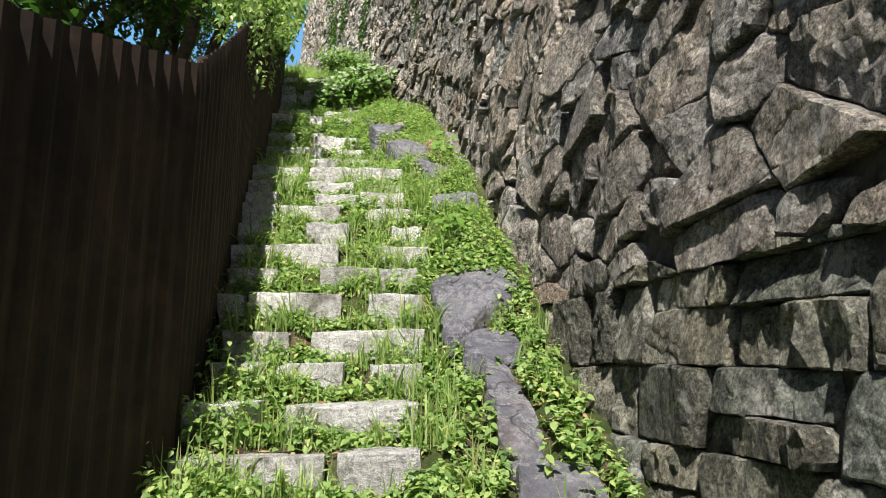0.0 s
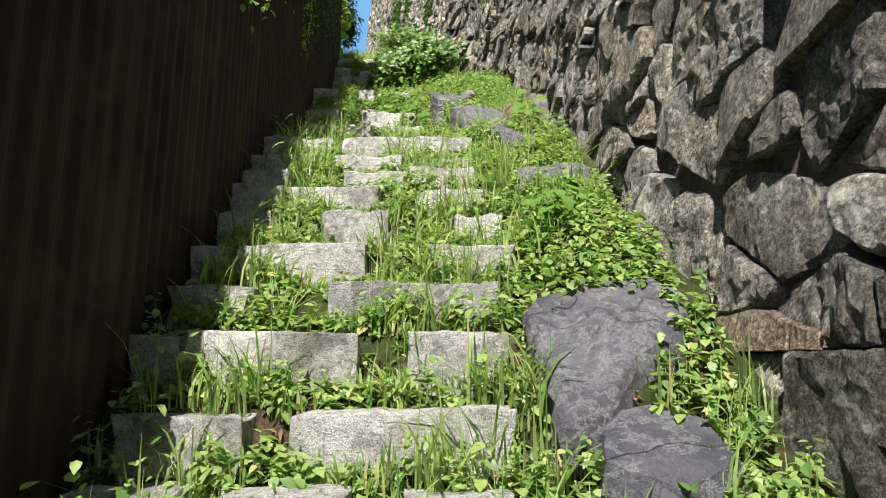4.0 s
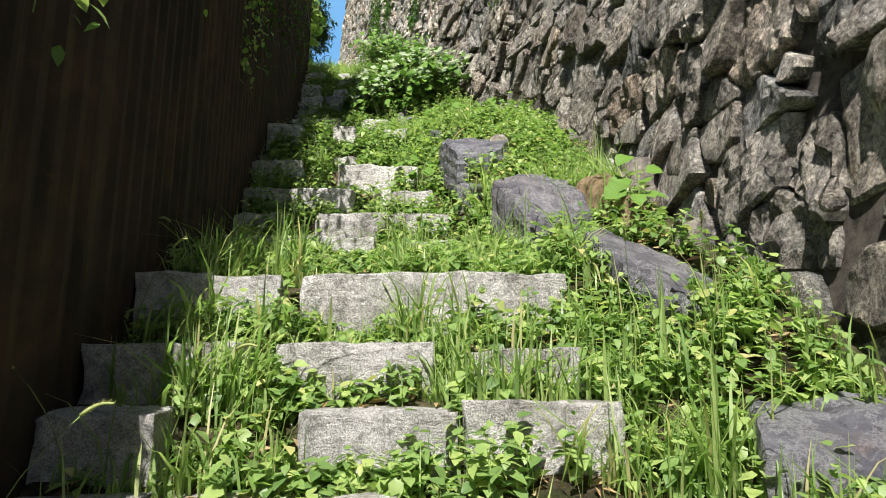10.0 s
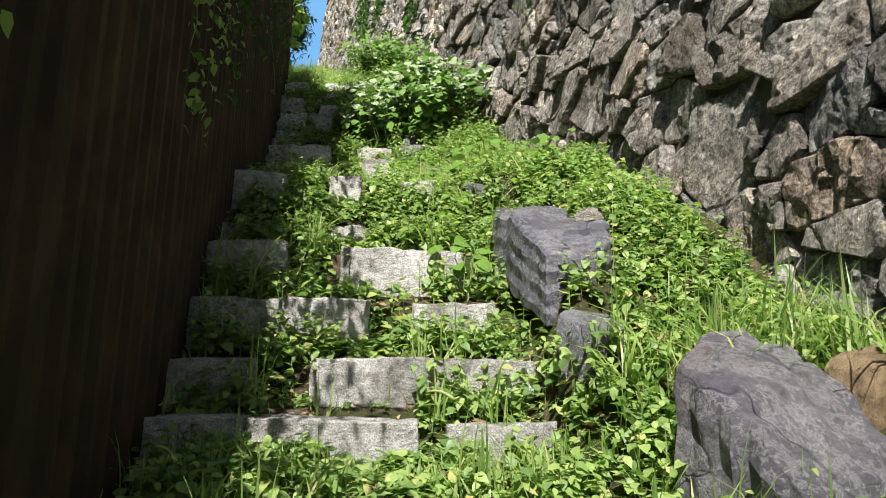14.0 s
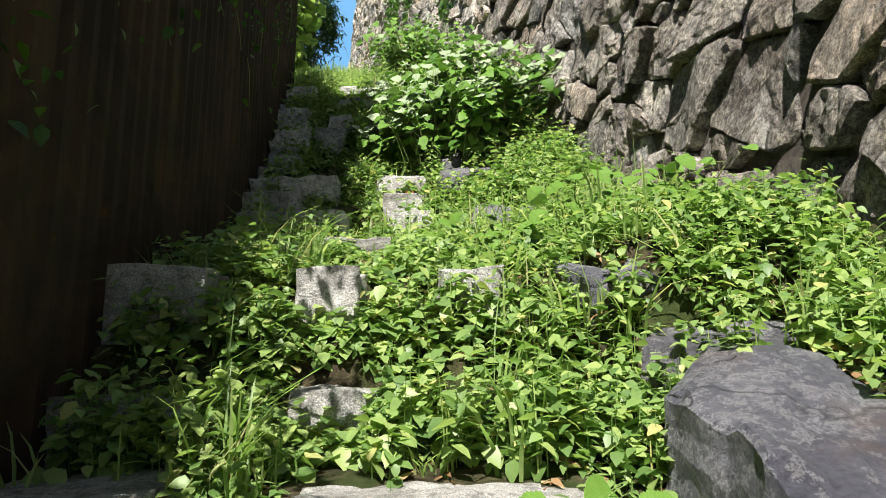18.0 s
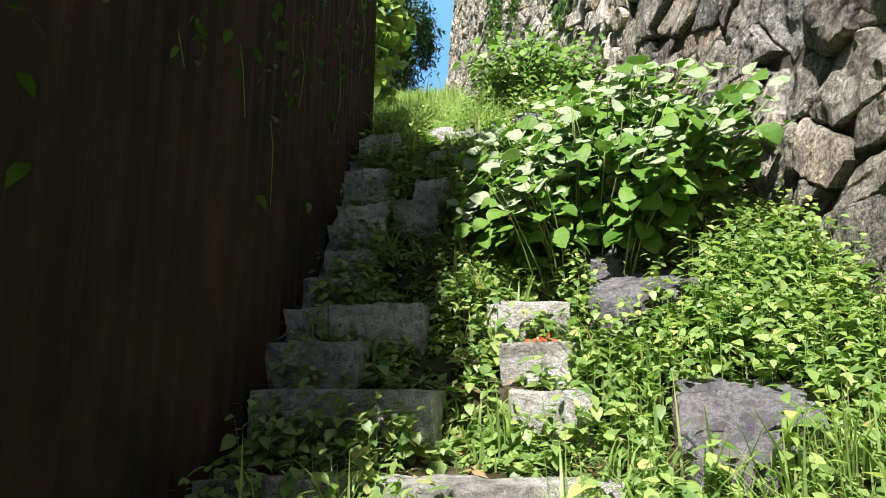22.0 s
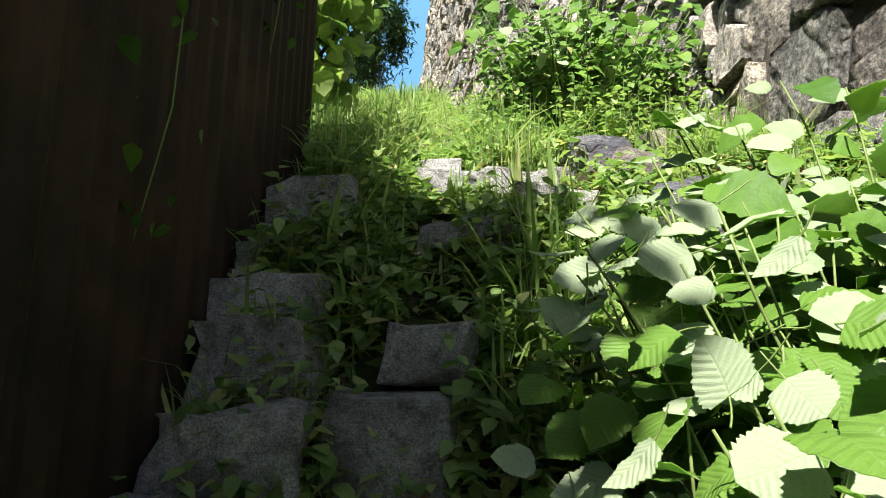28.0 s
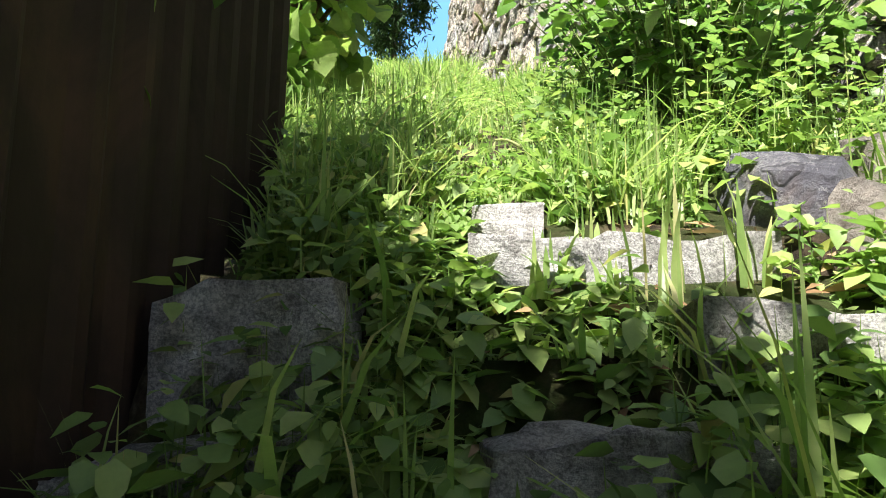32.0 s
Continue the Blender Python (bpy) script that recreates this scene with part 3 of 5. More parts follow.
def rock_mesh(outline, top, thick, seed, rough_amp=0.015, tilt=(0, 0), chip=0.05):
    """A broken rock with flat facets: its outline (x, y), its thickness downwards, a tilted top."""
    rnd = random.Random(seed)
    bm = bmesh.new()
    cx = sum(p[0] for p in outline) / len(outline)
    cy = sum(p[1] for p in outline) / len(outline)

    def level(x, y):
        return top + tilt[0] * (x - cx) + tilt[1] * (y - cy)
    pts = []
    for x, y in outline:
        k = rnd.uniform(0.0, 0.12)
        ux, uy = x + (cx - x) * k, y + (cy - y) * k
        pts.append((ux, uy, level(ux, uy) - rnd.uniform(0, chip)))
        g = 1 + rnd.uniform(0.0, 0.08)
        ux, uy = cx + (x - cx) * g, cy + (y - cy) * g
        pts.append((ux, uy, level(ux, uy) - thick * rnd.uniform(0.25, 0.5)))
        g = 1 + rnd.uniform(-0.05, 0.1)
        pts.append((cx + (x - cx) * g, cy + (y - cy) * g, top - thick - (0.15 if thick > 0.1 else 0.0) + tilt[1] * 0.6 * (y - cy)))
    for _ in range(4):
        (x, y), k = outline[rnd.randrange(len(outline))], rnd.uniform(0.2, 0.7)
        ux, uy = x + (cx - x) * k, y + (cy - y) * k
        pts.append((ux, uy, level(ux, uy) + rnd.uniform(0, 0.03)))
    for p in pts:
        bm.verts.new(p)
    bmesh.ops.convex_hull(bm, input=bm.verts)
    bmesh.ops.delete(bm, geom=[v for v in bm.verts if not v.link_faces], context="VERTS")
    for _ in range(3):
        long = [e for e in bm.edges if e.calc_length() > 0.09]
        if long:
            bmesh.ops.subdivide_edges(bm, edges=long, cuts=1)
            bmesh.ops.triangulate(bm, faces=bm.faces)
    for v in bm.verts:
        k = v.co * 4 + Vector((seed * 3.1, seed, 0))
        v.co += noise.noise_vector(k) * rough_amp + noise.noise_vector(k * 4) * rough_amp * 0.5
    bmesh.ops.recalc_face_normals(bm, faces=bm.faces)
    return bm


def slab_mesh(outline, top, thick, seed, tilt):
    """A split slate slab: a flat tilted top with low terraces, a jagged rim and layered sides."""
    rnd = random.Random(seed)
    cx = sum(p[0] for p in outline) / len(outline)
    cy = sum(p[1] for p in outline) / len(outline)
    ring = []
    for (x0, y0), (x1, y1) in zip(outline, outline[1:] + outline[:1]):
        n = max(1, round(math.hypot(x1 - x0, y1 - y0) / 0.045))
        for k in range(n):
            j = 0.006 if k else 0.0
            ring.append((x0 + (x1 - x0) * k / n + rnd.gauss(0, j), y0 + (y1 - y0) * k / n + rnd.gauss(0, j)))
    n = len(ring)
    pts = [Vector(p) for p in ring]
    pts += [Vector((x + (cx - x) * 0.05, y + (cy - y) * 0.05)) for x, y in ring]
    lo = [min(p[i] for p in ring) for i in (0, 1)]
    hi = [max(p[i] for p in ring) for i in (0, 1)]

    def inside(x, y):
        hit = False
        for (x0, y0), (x1, y1) in zip(ring, ring[1:] + ring[:1]):
            if (y0 > y) != (y1 > y) and x < x0 + (x1 - x0) * (y - y0) / (y1 - y0):
                hit = not hit
        return hit
    y = lo[1]
    while y < hi[1]:
        x = lo[0]
        while x < hi[0]:
            px, py = x + rnd.uniform(-0.012, 0.012), y + rnd.uniform(-0.012, 0.012)
            if inside(cx + (px - cx) * 1.13, cy + (py - cy) * 1.13):
                pts.append(Vector((px, py)))
            x += 0.036
        y += 0.036
    co, _, tris, _, _, _ = delaunay_2d_cdt(pts, [], [list(range(n))], 1, 1e-5)
    bm = bmesh.new()
    verts = []
    for i, p in enumerate(co):
        w = noise.noise((p.x * 3.1 + seed * 5, p.y * 3.1, seed))
        terrace = 0.022 * math.floor(2.2 * w + 0.5) + 0.006 * w
        relief = 0.004 * noise.noise((p.x * 19, p.y * 19, seed)) + 0.003 * noise.noise((p.x * 45, p.y * 45, seed))
        z = slope_z(p.x, p.y, cx, cy, top, tilt) + terrace + relief - (0.012 if i < n else 0.0)
        verts.append(bm.verts.new((p.x, p.y, z)))
    for t in tris:
        bm.faces.new([verts[i] for i in t])
    above = [v for v in verts[:n]]
    rows = 7
    for k in range(1, rows + 1):
        grow = 1 + rnd.uniform(-0.015, 0.05) + 0.02 * k / rows
        below = []
        for i in range(n):
            p = verts[i].co
            g = grow + 0.03 * noise.noise((i * 0.35, k * 1.7, seed))
            deep = (thick + 0.12) * (0.8 + 0.2 * min(1.0, 1.6 * (p.y - lo[1]) / (hi[1] - lo[1]))) * (k - 0.35 * rnd.random()) / rows
            below.append(bm.verts.new((cx + (p.x - cx) * g, cy + (p.y - cy) * g, p.z - deep)))
        for i in range(n):
            bm.faces.new((above[i], below[i], below[(i + 1) % n], above[(i + 1) % n]))
        above = below
    bmesh.ops.recalc_face_normals(bm, faces=bm.faces)
    return bm


# ---- ground ----
def ground_sheet():
    ys = [-420, -160, -60, -30, -15, -8, -5, -3, -2.3, -1.7]
    y = -1.4
    while y < 13.4:
        ys.append(y)
        y += 0.06
    ys += [13.6, 13.9, 14.3, 14.8, 15.4, 16, 17, 18, 19, 20, 21.5, 23, 25, 27, 29, 32, 36, 45, 60, 110, 220, 450]
    verts, faces = [], []
    us = [-400, -150, -60, -25, -10, -5, -2.5, -1.2, -0.5, -0.15] + [0.08 * k for k in range(31)] + [3.0, 4.2, 7, 14, 30, 70, 160, 400]
    for y in ys:
        fx = along(FENCE, min(max(y, -7), 30))
        for u in us:
            x = fx + u
            z = ground_z(x, y)
            if u < -1:
                z -= min(1.2, 0.25 * (-u - 1)) if y > -3 else 0
            verts.append((x, y, z))
    w = len(us)
    for r in range(len(ys) - 1):
        for c in range(w - 1):
            i = r * w + c
            faces.append((i, i + 1, i + w + 1, i + w))
    ob = new("ground", mesh_from("ground", verts, faces, SOIL, True))
    return tagged(ob, "brown soil slope with moss and dry litter beneath the weeds", "ground", kind="structure")


ground_sheet()

# the bright blue sky low over the hilltop, seen past the end of the fence
BLUE, bnt, bb = material("distant_sky", 1.0, 0, 0)
haze = ramp(bnt, noise_tex(bnt, coords(bnt, (0.012, 0.012, 0.05)), 1.0, 4, 0.5), [(0.3, (0.095, 0.25, 0.46)), (0.7, (0.125, 0.28, 0.48))])
bnt.links.new(haze, bb.inputs["Emission Color"])
bb.inputs["Emission Strength"].default_value = 1.0
bb.inputs["Base Color"].default_value = (0, 0, 0, 1)
tagged(new("backdrop", mesh_from("backdrop", [(-110, 150, -10), (60, 150, -10), (60, 150, 150), (-110, 150, 150)], [(0, 1, 2, 3)], BLUE)), "clear blue sky beyond the hilltop", "sky", kind="structure")


# ---- stone steps ----
stairs = thing("stone_steps", "pale grey rough granite steps overgrown with weeds and grass", "steps", kind="structure")
rng = random.Random(5)
BLOCKS = []
for si, (sy, sz, spans) in enumerate(STEPS):
    for x0, x1 in spans:
        depth = rng.uniform(0.17, 0.26) + (0.17 if 7.4 < sy < 7.5 else 0)
        high = rng.uniform(0.26, 0.30) if sy < 10.8 else rng.uniform(0.2, 0.24) if x0 < -0.3 or sy > 12.6 else 0.12
        bm = rough_block(x1 - x0, depth, high, rng.uniform(0, 50), 0.03 if 10.8 < sy < 12.6 else 0.011)
        me = bpy.data.meshes.new("block")
        bm.to_mesh(me)
        bm.free()
        me.materials.append(GRANITE)
        me.shade_smooth()
        ob = piece("block", me, stairs, (x0, sy + rng.uniform(-0.02, 0.02) + 0.05 * ((x0 + x1) / 2 - 0.6), sz + rng.uniform(-0.012, 0.008)))
        ob.rotation_euler = (rng.uniform(-0.02, 0.02), rng.uniform(-0.015, 0.015), rng.uniform(-0.02, 0.03))
        BLOCKS.append((x0, x1, sy, sy + depth))


# ---- rubble walls ----
def cells(width, low, high, sx, sy, rnd, keep, jitter=0.4):
    """Irregular stone outlines on level beds between two heights: a list of (centre, corners)."""
    seeds, grid = [], {}
    nx, ny = int(width / sx) + 2, int((high - low) / sy) + 2
    for j in range(-1, ny):
        for i in range(-1, nx):
            if rnd.random() < 0.2:
                continue
            s = ((i + 0.5 + (0.5 if j % 2 else 0) + rnd.uniform(-jitter, jitter)) * sx, low + (j + 0.5 + rnd.uniform(-jitter, jitter)) * sy, rnd.uniform(-1, 1))
            grid.setdefault((i, j), []).append(len(seeds))
            seeds.append((s, i, j))
    out = []
    for k, (s, i, j) in enumerate(seeds):
        if not (0 <= s[0] <= width and keep(s[0], s[1])):
            continue
        poly = [(s[0] - 1.6 * sx, s[1] - 1.6 * sy), (s[0] + 1.6 * sx, s[1] - 1.6 * sy), (s[0] + 1.6 * sx, s[1] + 1.6 * sy), (s[0] - 1.6 * sx, s[1] + 1.6 * sy)]
        for a in range(i - 3, i + 4):
            for b in range(j - 3, j + 4):
                for o in grid.get((a, b), ()):
                    if o == k:
                        continue
                    t = seeds[o][0]
                    dx, dy = (t[0] - s[0]), (t[1] - s[1]) * (sx / sy) ** 2
                    share = 0.5 + 0.2 * (s[2] - t[2])
                    mx, my = s[0] + (t[0] - s[0]) * share, s[1] + (t[1] - s[1]) * share
                    new_poly = []
                    for p, q in zip(poly, poly[1:] + poly[:1]):
                        dp = (p[0] - mx) * dx + (p[1] - my) * dy
                        dq = (q[0] - mx) * dx + (q[1] - my) * dy
                        if dp <= 0:
                            new_poly.append(p)
                        if dp * dq < 0:
                            f = dp / (dp - dq)
                            new_poly.append((p[0] + (q[0] - p[0]) * f, p[1] + (q[1] - p[1]) * f))
                    poly = new_poly
                    if not poly:
                        break
                if not poly:
                    break
            if not poly:
                break
        if len(poly) >= 3:
            out.append((s[:2], [(min(max(x, 0.0), width), max(y, low)) for x, y in poly]))
    return out


def courses(width, low, high, rnd, keep, tall=(0.26, 0.36), wide=(0.3, 0.66)):
    """Roughly squared stones in level courses: a list of (centre, corners)."""
    out, h = [], low
    wave = rnd.uniform(0, 50)

    def joint(s, level):
        return level if level >= high - 0.01 else level + 0.03 * noise.noise((s * 1.3, level * 2, wave)) + 0.015 * noise.noise((s * 5, level, wave))
    while h < high - 0.05:
        up = h + rnd.uniform(*tall)
        if up > high - 0.2:
            up = high
        s = -rnd.uniform(0, 0.4)
        while s < width:
            e = s + rnd.uniform(*wide)
            m = rnd.uniform(0.25, 0.75)
            lean0, lean1 = rnd.uniform(-0.03, 0.03), rnd.uniform(-0.03, 0.03)
            if rnd.random() < 0.22:
                mid = h + (up - h) * rnd.uniform(0.4, 0.6)
                rows = ((h, mid), (mid, up))
            else:
                rows = ((h, up),)
            for lo, hi in rows:
                c = rnd.uniform(0.0, 0.05)
                poly = [(s + c, joint(s, lo)), (s + (e - s) * m, joint(s + (e - s) * m, lo)), (e - c * 0.7, joint(e, lo)), (e + lean1 * 0.5, (lo + hi) / 2),
                        (e - rnd.uniform(0, 0.05), joint(e, hi)), (s + (e - s) * (1 - m), joint(s + (e - s) * (1 - m), hi)), (s + rnd.uniform(0, 0.05), joint(s, hi)), (s + lean0 * 0.5, (lo + hi) / 2)]
                poly = [(min(max(x, 0.0), width + 0.25), y) for x, y in poly]
                if 0 < (s + e) / 2 < width and keep((s + e) / 2, (lo + hi) / 2):
                    out.append((((s + e) / 2, (lo + hi) / 2), poly))
            s = e
        h = up
    return out


def stone_shape(centre, poly, rnd, gap, bulge, fine, hewn=False):
    """The stone's places as (s, h, depth) and its faces: a broken front and a skirt into the wall."""
    cx = sum(p[0] for p in poly) / len(poly)
    cy = sum(p[1] for p in poly) / len(poly)
    size = sum(math.dist((cx, cy), r) for r in poly) / len(poly)
    ring = []
    for p, q in zip(poly, poly[1:] + poly[:1]):
        n = max(1, round(math.dist(p, q) / fine))
        for k in range(n):
            ring.append((p[0] + (q[0] - p[0]) * k / n, p[1] + (q[1] - p[1]) * k / n))
    ring = [tuple(0.12 * a[i] + 0.76 * b[i] + 0.12 * c[i] for i in (0, 1)) for a, b, c in zip(ring[-1:] + ring[:-1], ring, ring[1:] + ring[:1])]
    shrink = 1 - gap / size
    off = rnd.uniform(0, 90)
    ring = [(cx + (x - cx) * shrink + 0.007 * noise.noise((x * 15, y * 15, off)), cy + (y - cy) * shrink + 0.007 * noise.noise((x * 15, y * 15, off + 9))) for x, y in ring]
    pts = [Vector(p) for p in ring]
    n = len(pts)
    shoulder = min(0.02, size * 0.12)
    pts += [Vector((x + (cx - x) * shoulder / size, y + (cy - y) * shoulder / size)) for x, y in ring]
    xs, ys = [p[0] for p in ring], [p[1] for p in ring]

    turn = 1 if sum(a[0] * b[1] - b[0] * a[1] for a, b in zip(ring, ring[1:] + ring[:1])) > 0 else -1
    y = min(ys)
    while y < max(ys):
        x = min(xs)
        while x < max(xs):
            px, py = x + rnd.uniform(-0.4, 0.4) * fine, y + rnd.uniform(-0.4, 0.4) * fine
            if all(turn * ((b[0] - a[0]) * (py - a[1]) - (b[1] - a[1]) * (px - a[0])) > 0.55 * fine * math.dist(a, b) for a, b in zip(ring, ring[1:] + ring[:1])):
                pts.append(Vector((px, py)))
            x += fine
        y += fine * 0.9
    co, _, tri, _, _, _ = delaunay_2d_cdt(pts, [], [list(range(n))] if turn > 0 else [list(range(n - 1, -1, -1))], 1, 1e-5)
    tilt = (rnd.gauss(0, 0.13), rnd.gauss(-0.02, 0.10))
    proud = rnd.uniform(-0.02, 0.03)
    coarse = rnd.choice((0.25, 0.6, 1.0, 1.3, 1.7))
    chips = []
    for _ in range(rnd.choice((1, 2)) if hewn else rnd.choice((1, 2, 2, 3))):
        a = rnd.uniform(0, 6.283)
        chips.append((math.cos(a), math.sin(a), size * (rnd.uniform(0.6, 0.95) if hewn else rnd.uniform(0.35, 0.9)), rnd.uniform(0.2, 0.6)))
    edge = {(round(p[0], 5), round(p[1], 5)) for p in ring}
    verts = []
    for p in co:
        x, y = p
        w = noise.noise((x * 4 + off, y * 4, off))
        d = bulge + proud + tilt[0] * (x - cx) + tilt[1] * (y - cy)
        for ux, uy, start, fall in chips:
            d -= max(0.0, ux * (x - cx) + uy * (y - cy) - start) * fall
        d = max(d, -0.005) + 0.006 * w + coarse * (0.016 * noise.noise((x * 9 + off, y * 5, 1.0)) + 0.013 * noise.noise((x * 19, y * 10, off)) + 0.009 * noise.noise((x * 31, y * 24, off)))
        if (round(x, 5), round(y, 5)) in edge:
            d -= 0.012
        verts.append((x, y, d))
    faces = [tuple(t) if turn > 0 else tuple(t) for t in tri]
    k = len(verts)
    rim = [i for i in range(min(n, len(co)))]
    verts += [(verts[i][0], verts[i][1], -0.16) for i in rim]
    m = len(rim)
    faces += [(rim[i], rim[(i + 1) % m], k + (i + 1) % m, k + i) for i in range(m)]
    verts.append((cx, cy, bulge))
    return verts, faces


def wall_map(line, lean, sink, level=False):
    """Turns (s, h, depth) on a wall into places, h from its foot or, if level, from zero. line: (y, x) of its foot."""
    lengths, total = [], 0.0
    for (y0, x0), (y1, x1) in zip(line, line[1:]):
        lengths.append((total, y0, x0, y1, x1, math.hypot(y1 - y0, x1 - x0)))
        total += lengths[-1][-1]

    def span(s):
        for row in lengths:
            if s <= row[0] + row[-1]:
                break
        t0, y0, x0, y1, x1, ln = row
        k = (s - t0) / ln
        return y0 + (y1 - y0) * k, x0 + (x1 - x0) * k, -(y1 - y0) / ln, (x1 - x0) / ln

    def foot(s):
        return hill(span(s)[0]) - sink

    def place(s, h, d):
        y, x, nx, ny = span(s)
        low = hill(y) - sink
        if level:
            h -= low
        return (x + nx * (d - lean * h), y + ny * (d - lean * h), low + h)
    return place, total, foot


def wall_body(name, label, line, height, lean, start=0.0, end=None):
    """The filling behind the stones."""
    place, total, _ = wall_map(line, lean, 0.35)
    end = end or total
    wall = thing(name, label, "wall", kind="structure")
    n = max(2, int((end - start) / 0.4))
    verts, faces = [], []
    for i in range(n + 1):
        s = start + (end - start) * i / n
        for h, d in ((-0.3, -0.02), (height, -0.02), (height, -0.9), (-0.3, -0.9)):
            verts.append(place(s, h, d))
    for i in range(n):
        for k in range(4):
            a, b = i * 4 + k, i * 4 + (k + 1) % 4
            faces.append((a, b, b + 4, a + 4))
    faces += [(0, 1, 2, 3), (4 * n + 3, 4 * n + 2, 4 * n + 1, 4 * n)]
    piece("filling", mesh_from("filling", verts, faces, MORTAR), wall)
    return wall


def lay_stones(stones, place, rnd, gap, bulge, fine, choose, joined):
    """Sets the stones in their walls: singly where choose() says so, the rest joined, wall by wall."""
    rest, count = {}, collections.Counter()
    for c, poly, hewn in stones:
        wall, near, mat = choose(c)
        v, f = stone_shape(c, poly, rnd, gap, bulge * rnd.uniform(0.6, 1.5), fine, hewn)
        v = [place(*p) for p in v]
        if near and count[wall.name] < 300:
            mid = Vector(v[-1])
            piece("stone", mesh_from("stone", [tuple(Vector(p) - mid) for p in v], f, mat), wall, mid)
            count[wall.name] += 1
        else:
            allv, allf = rest.setdefault(wall.name, (wall, [], []))[1:]
            k = len(allv)
            allv += v
            allf += [tuple(i + k for i in q) for q in f]
    for wall, allv, allf in rest.values():
        tagged(piece("stones", mesh_from("stones", allv, allf, joined), wall), kind="stuff")


SQUARED_TO, WALL_HIGH = 1.85, 5.0
rng = random.Random(14)
place_level, wall_long, wall_foot = wall_map(WALL, 0.12, 0.35, True)
SPLIT = 9.3
lower_wall = wall_body("wall_lower", "lower rubble retaining wall of large squared dark grey stones", WALL, WALL_HIGH, 0.12, 0.0, SPLIT)
east_wall = wall_body("wall_east", "tall rubble retaining wall of grey and brown rough stones", WALL, WALL_HIGH, 0.12, SPLIT)


def main_wall_stone(c):
    high = c[1] - wall_foot(c[0])
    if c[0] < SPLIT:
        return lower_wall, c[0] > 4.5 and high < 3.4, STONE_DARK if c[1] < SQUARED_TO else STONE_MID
    return east_wall, high < 2.2, STONE


wall_stones = [(c, poly, True) for c, poly in courses(wall_long, -1.0, SQUARED_TO, rng, lambda s, z: wall_foot(s) - 0.15 < z < wall_foot(s) + WALL_HIGH)]
wall_stones += [(c, poly, False) for c, poly in cells(wall_long, SQUARED_TO, 13.5, 0.34, 0.25, rng, lambda s, z: wall_foot(s) - 0.15 < z < wall_foot(s) + WALL_HIGH)]
lay_stones(wall_stones, place_level, rng, 0.004, 0.03, 0.036, main_wall_stone, STONE_FAR)

far_wall = wall_body("wall_far", "high old stone wall of pale small stones beyond the slope", WALL_BACK, 9.0, 0.10)
place_level, far_long, far_foot = wall_map(WALL_BACK, 0.10, 0.35, True)
far_stones = [(c, poly, False) for c, poly in cells(far_long, 6.8, 24.0, 0.27, 0.19, rng, lambda s, z: far_foot(s) - 0.1 < z < far_foot(s) + 9.0)]
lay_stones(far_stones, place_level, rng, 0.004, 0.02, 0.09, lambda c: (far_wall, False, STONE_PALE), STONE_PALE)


# ---- steel fence ----
def fence_panel(y0, y1):
    """A length of folded sheet steel that stands on the slope."""
    pitch, deep, thick = 0.13, 0.016, 0.004
    a = Vector((along(FENCE, y0), y0, 0))
    b = Vector((along(FENCE, y1), y1, 0))
    ln = (b - a).length
    ahead = (b - a) / ln
    side = Vector((ahead.y, -ahead.x, 0))
    prof, s = [], 0.0
    while s < ln - 1e-6:
        for f, d in ((0.0, 0), (0.22, 0), (0.5, 1), (0.72, 1)):
            if s + f * pitch < ln:
                prof.append((s + f * pitch, d * deep))
        s += pitch
    prof.append((ln, 0.0))
    verts, faces = [], []
    for s, d in prof:
        p = a + ahead * s
        top = along(FENCE_TOP, p.y)
        mid = a + ahead * (math.floor(s / pitch + 1e-6) + 0.5) * pitch
        foot = ground_z(mid.x + 0.12, mid.y) + (0.0 if mid.y > 9 else -0.12)
        for off in (0.0, -thick):
            q = p - side * (deep - d) + side * off
            lean = side * 0.023
            n = 5
            for k in range(n):
                z = foot + (top - foot) * k / (n - 1)
                w = q + lean * (z - foot)
                verts.append((w.x, w.y, z))
    n = 5
    for i in range(len(prof) - 1):
        f0, b0 = i * 2 * n, i * 2 * n + n
        f1, b1 = f0 + 2 * n, b0 + 2 * n
        for k in range(n - 1):
            faces.append((f0 + k, f1 + k, f1 + k + 1, f0 + k + 1))
            faces.append((b0 + k, b0 + k + 1, b1 + k + 1, b1 + k))
        faces.append((f0 + n - 1, f1 + n - 1, b1 + n - 1, b0 + n - 1))
        faces.append((f0, b0, b1, f1))
    for e in (0, (len(prof) - 1) * 2 * n):
        for k in range(n - 1):
            faces.append((e + k, e + k + 1, e + n + k + 1, e + n + k))
    return mesh_from("panel", verts, faces, STEEL)


fence = thing("steel_fence", "dark brown folded sheet steel fence along the steps, rust-stained", "fence")
marks = [-7.0, -6.0, -5.0, -4.0, -3.0, -2.0, -1.0, 0.0, 1.1] + [1.1 + 1.1 * k for k in range(1, 12)]
for y0, y1 in zip(marks, marks[1:]):
    piece("panel", fence_panel(y0, y1), fence)
for y in (2.2, 4.4, 6.6, 8.8, 11.0, 13.2):
    x = along(FENCE, y) - 0.12
    bm = bmesh.new()
    bmesh.ops.create_cube(bm, size=1.0)
    top, foot = along(FENCE_TOP, y) - 0.15, hill(y) - 0.4
    bmesh.ops.transform(bm, verts=bm.verts, matrix=Matrix.Translation((x, y - 0.04, (top + foot) / 2)) @ Matrix.Diagonal((0.06, 0.06, top - foot, 1)))
    bmesh.ops.bevel(bm, geom=bm.edges, offset=0.006, segments=1, affect="EDGES")
    part("post", bm, STEEL, fence)

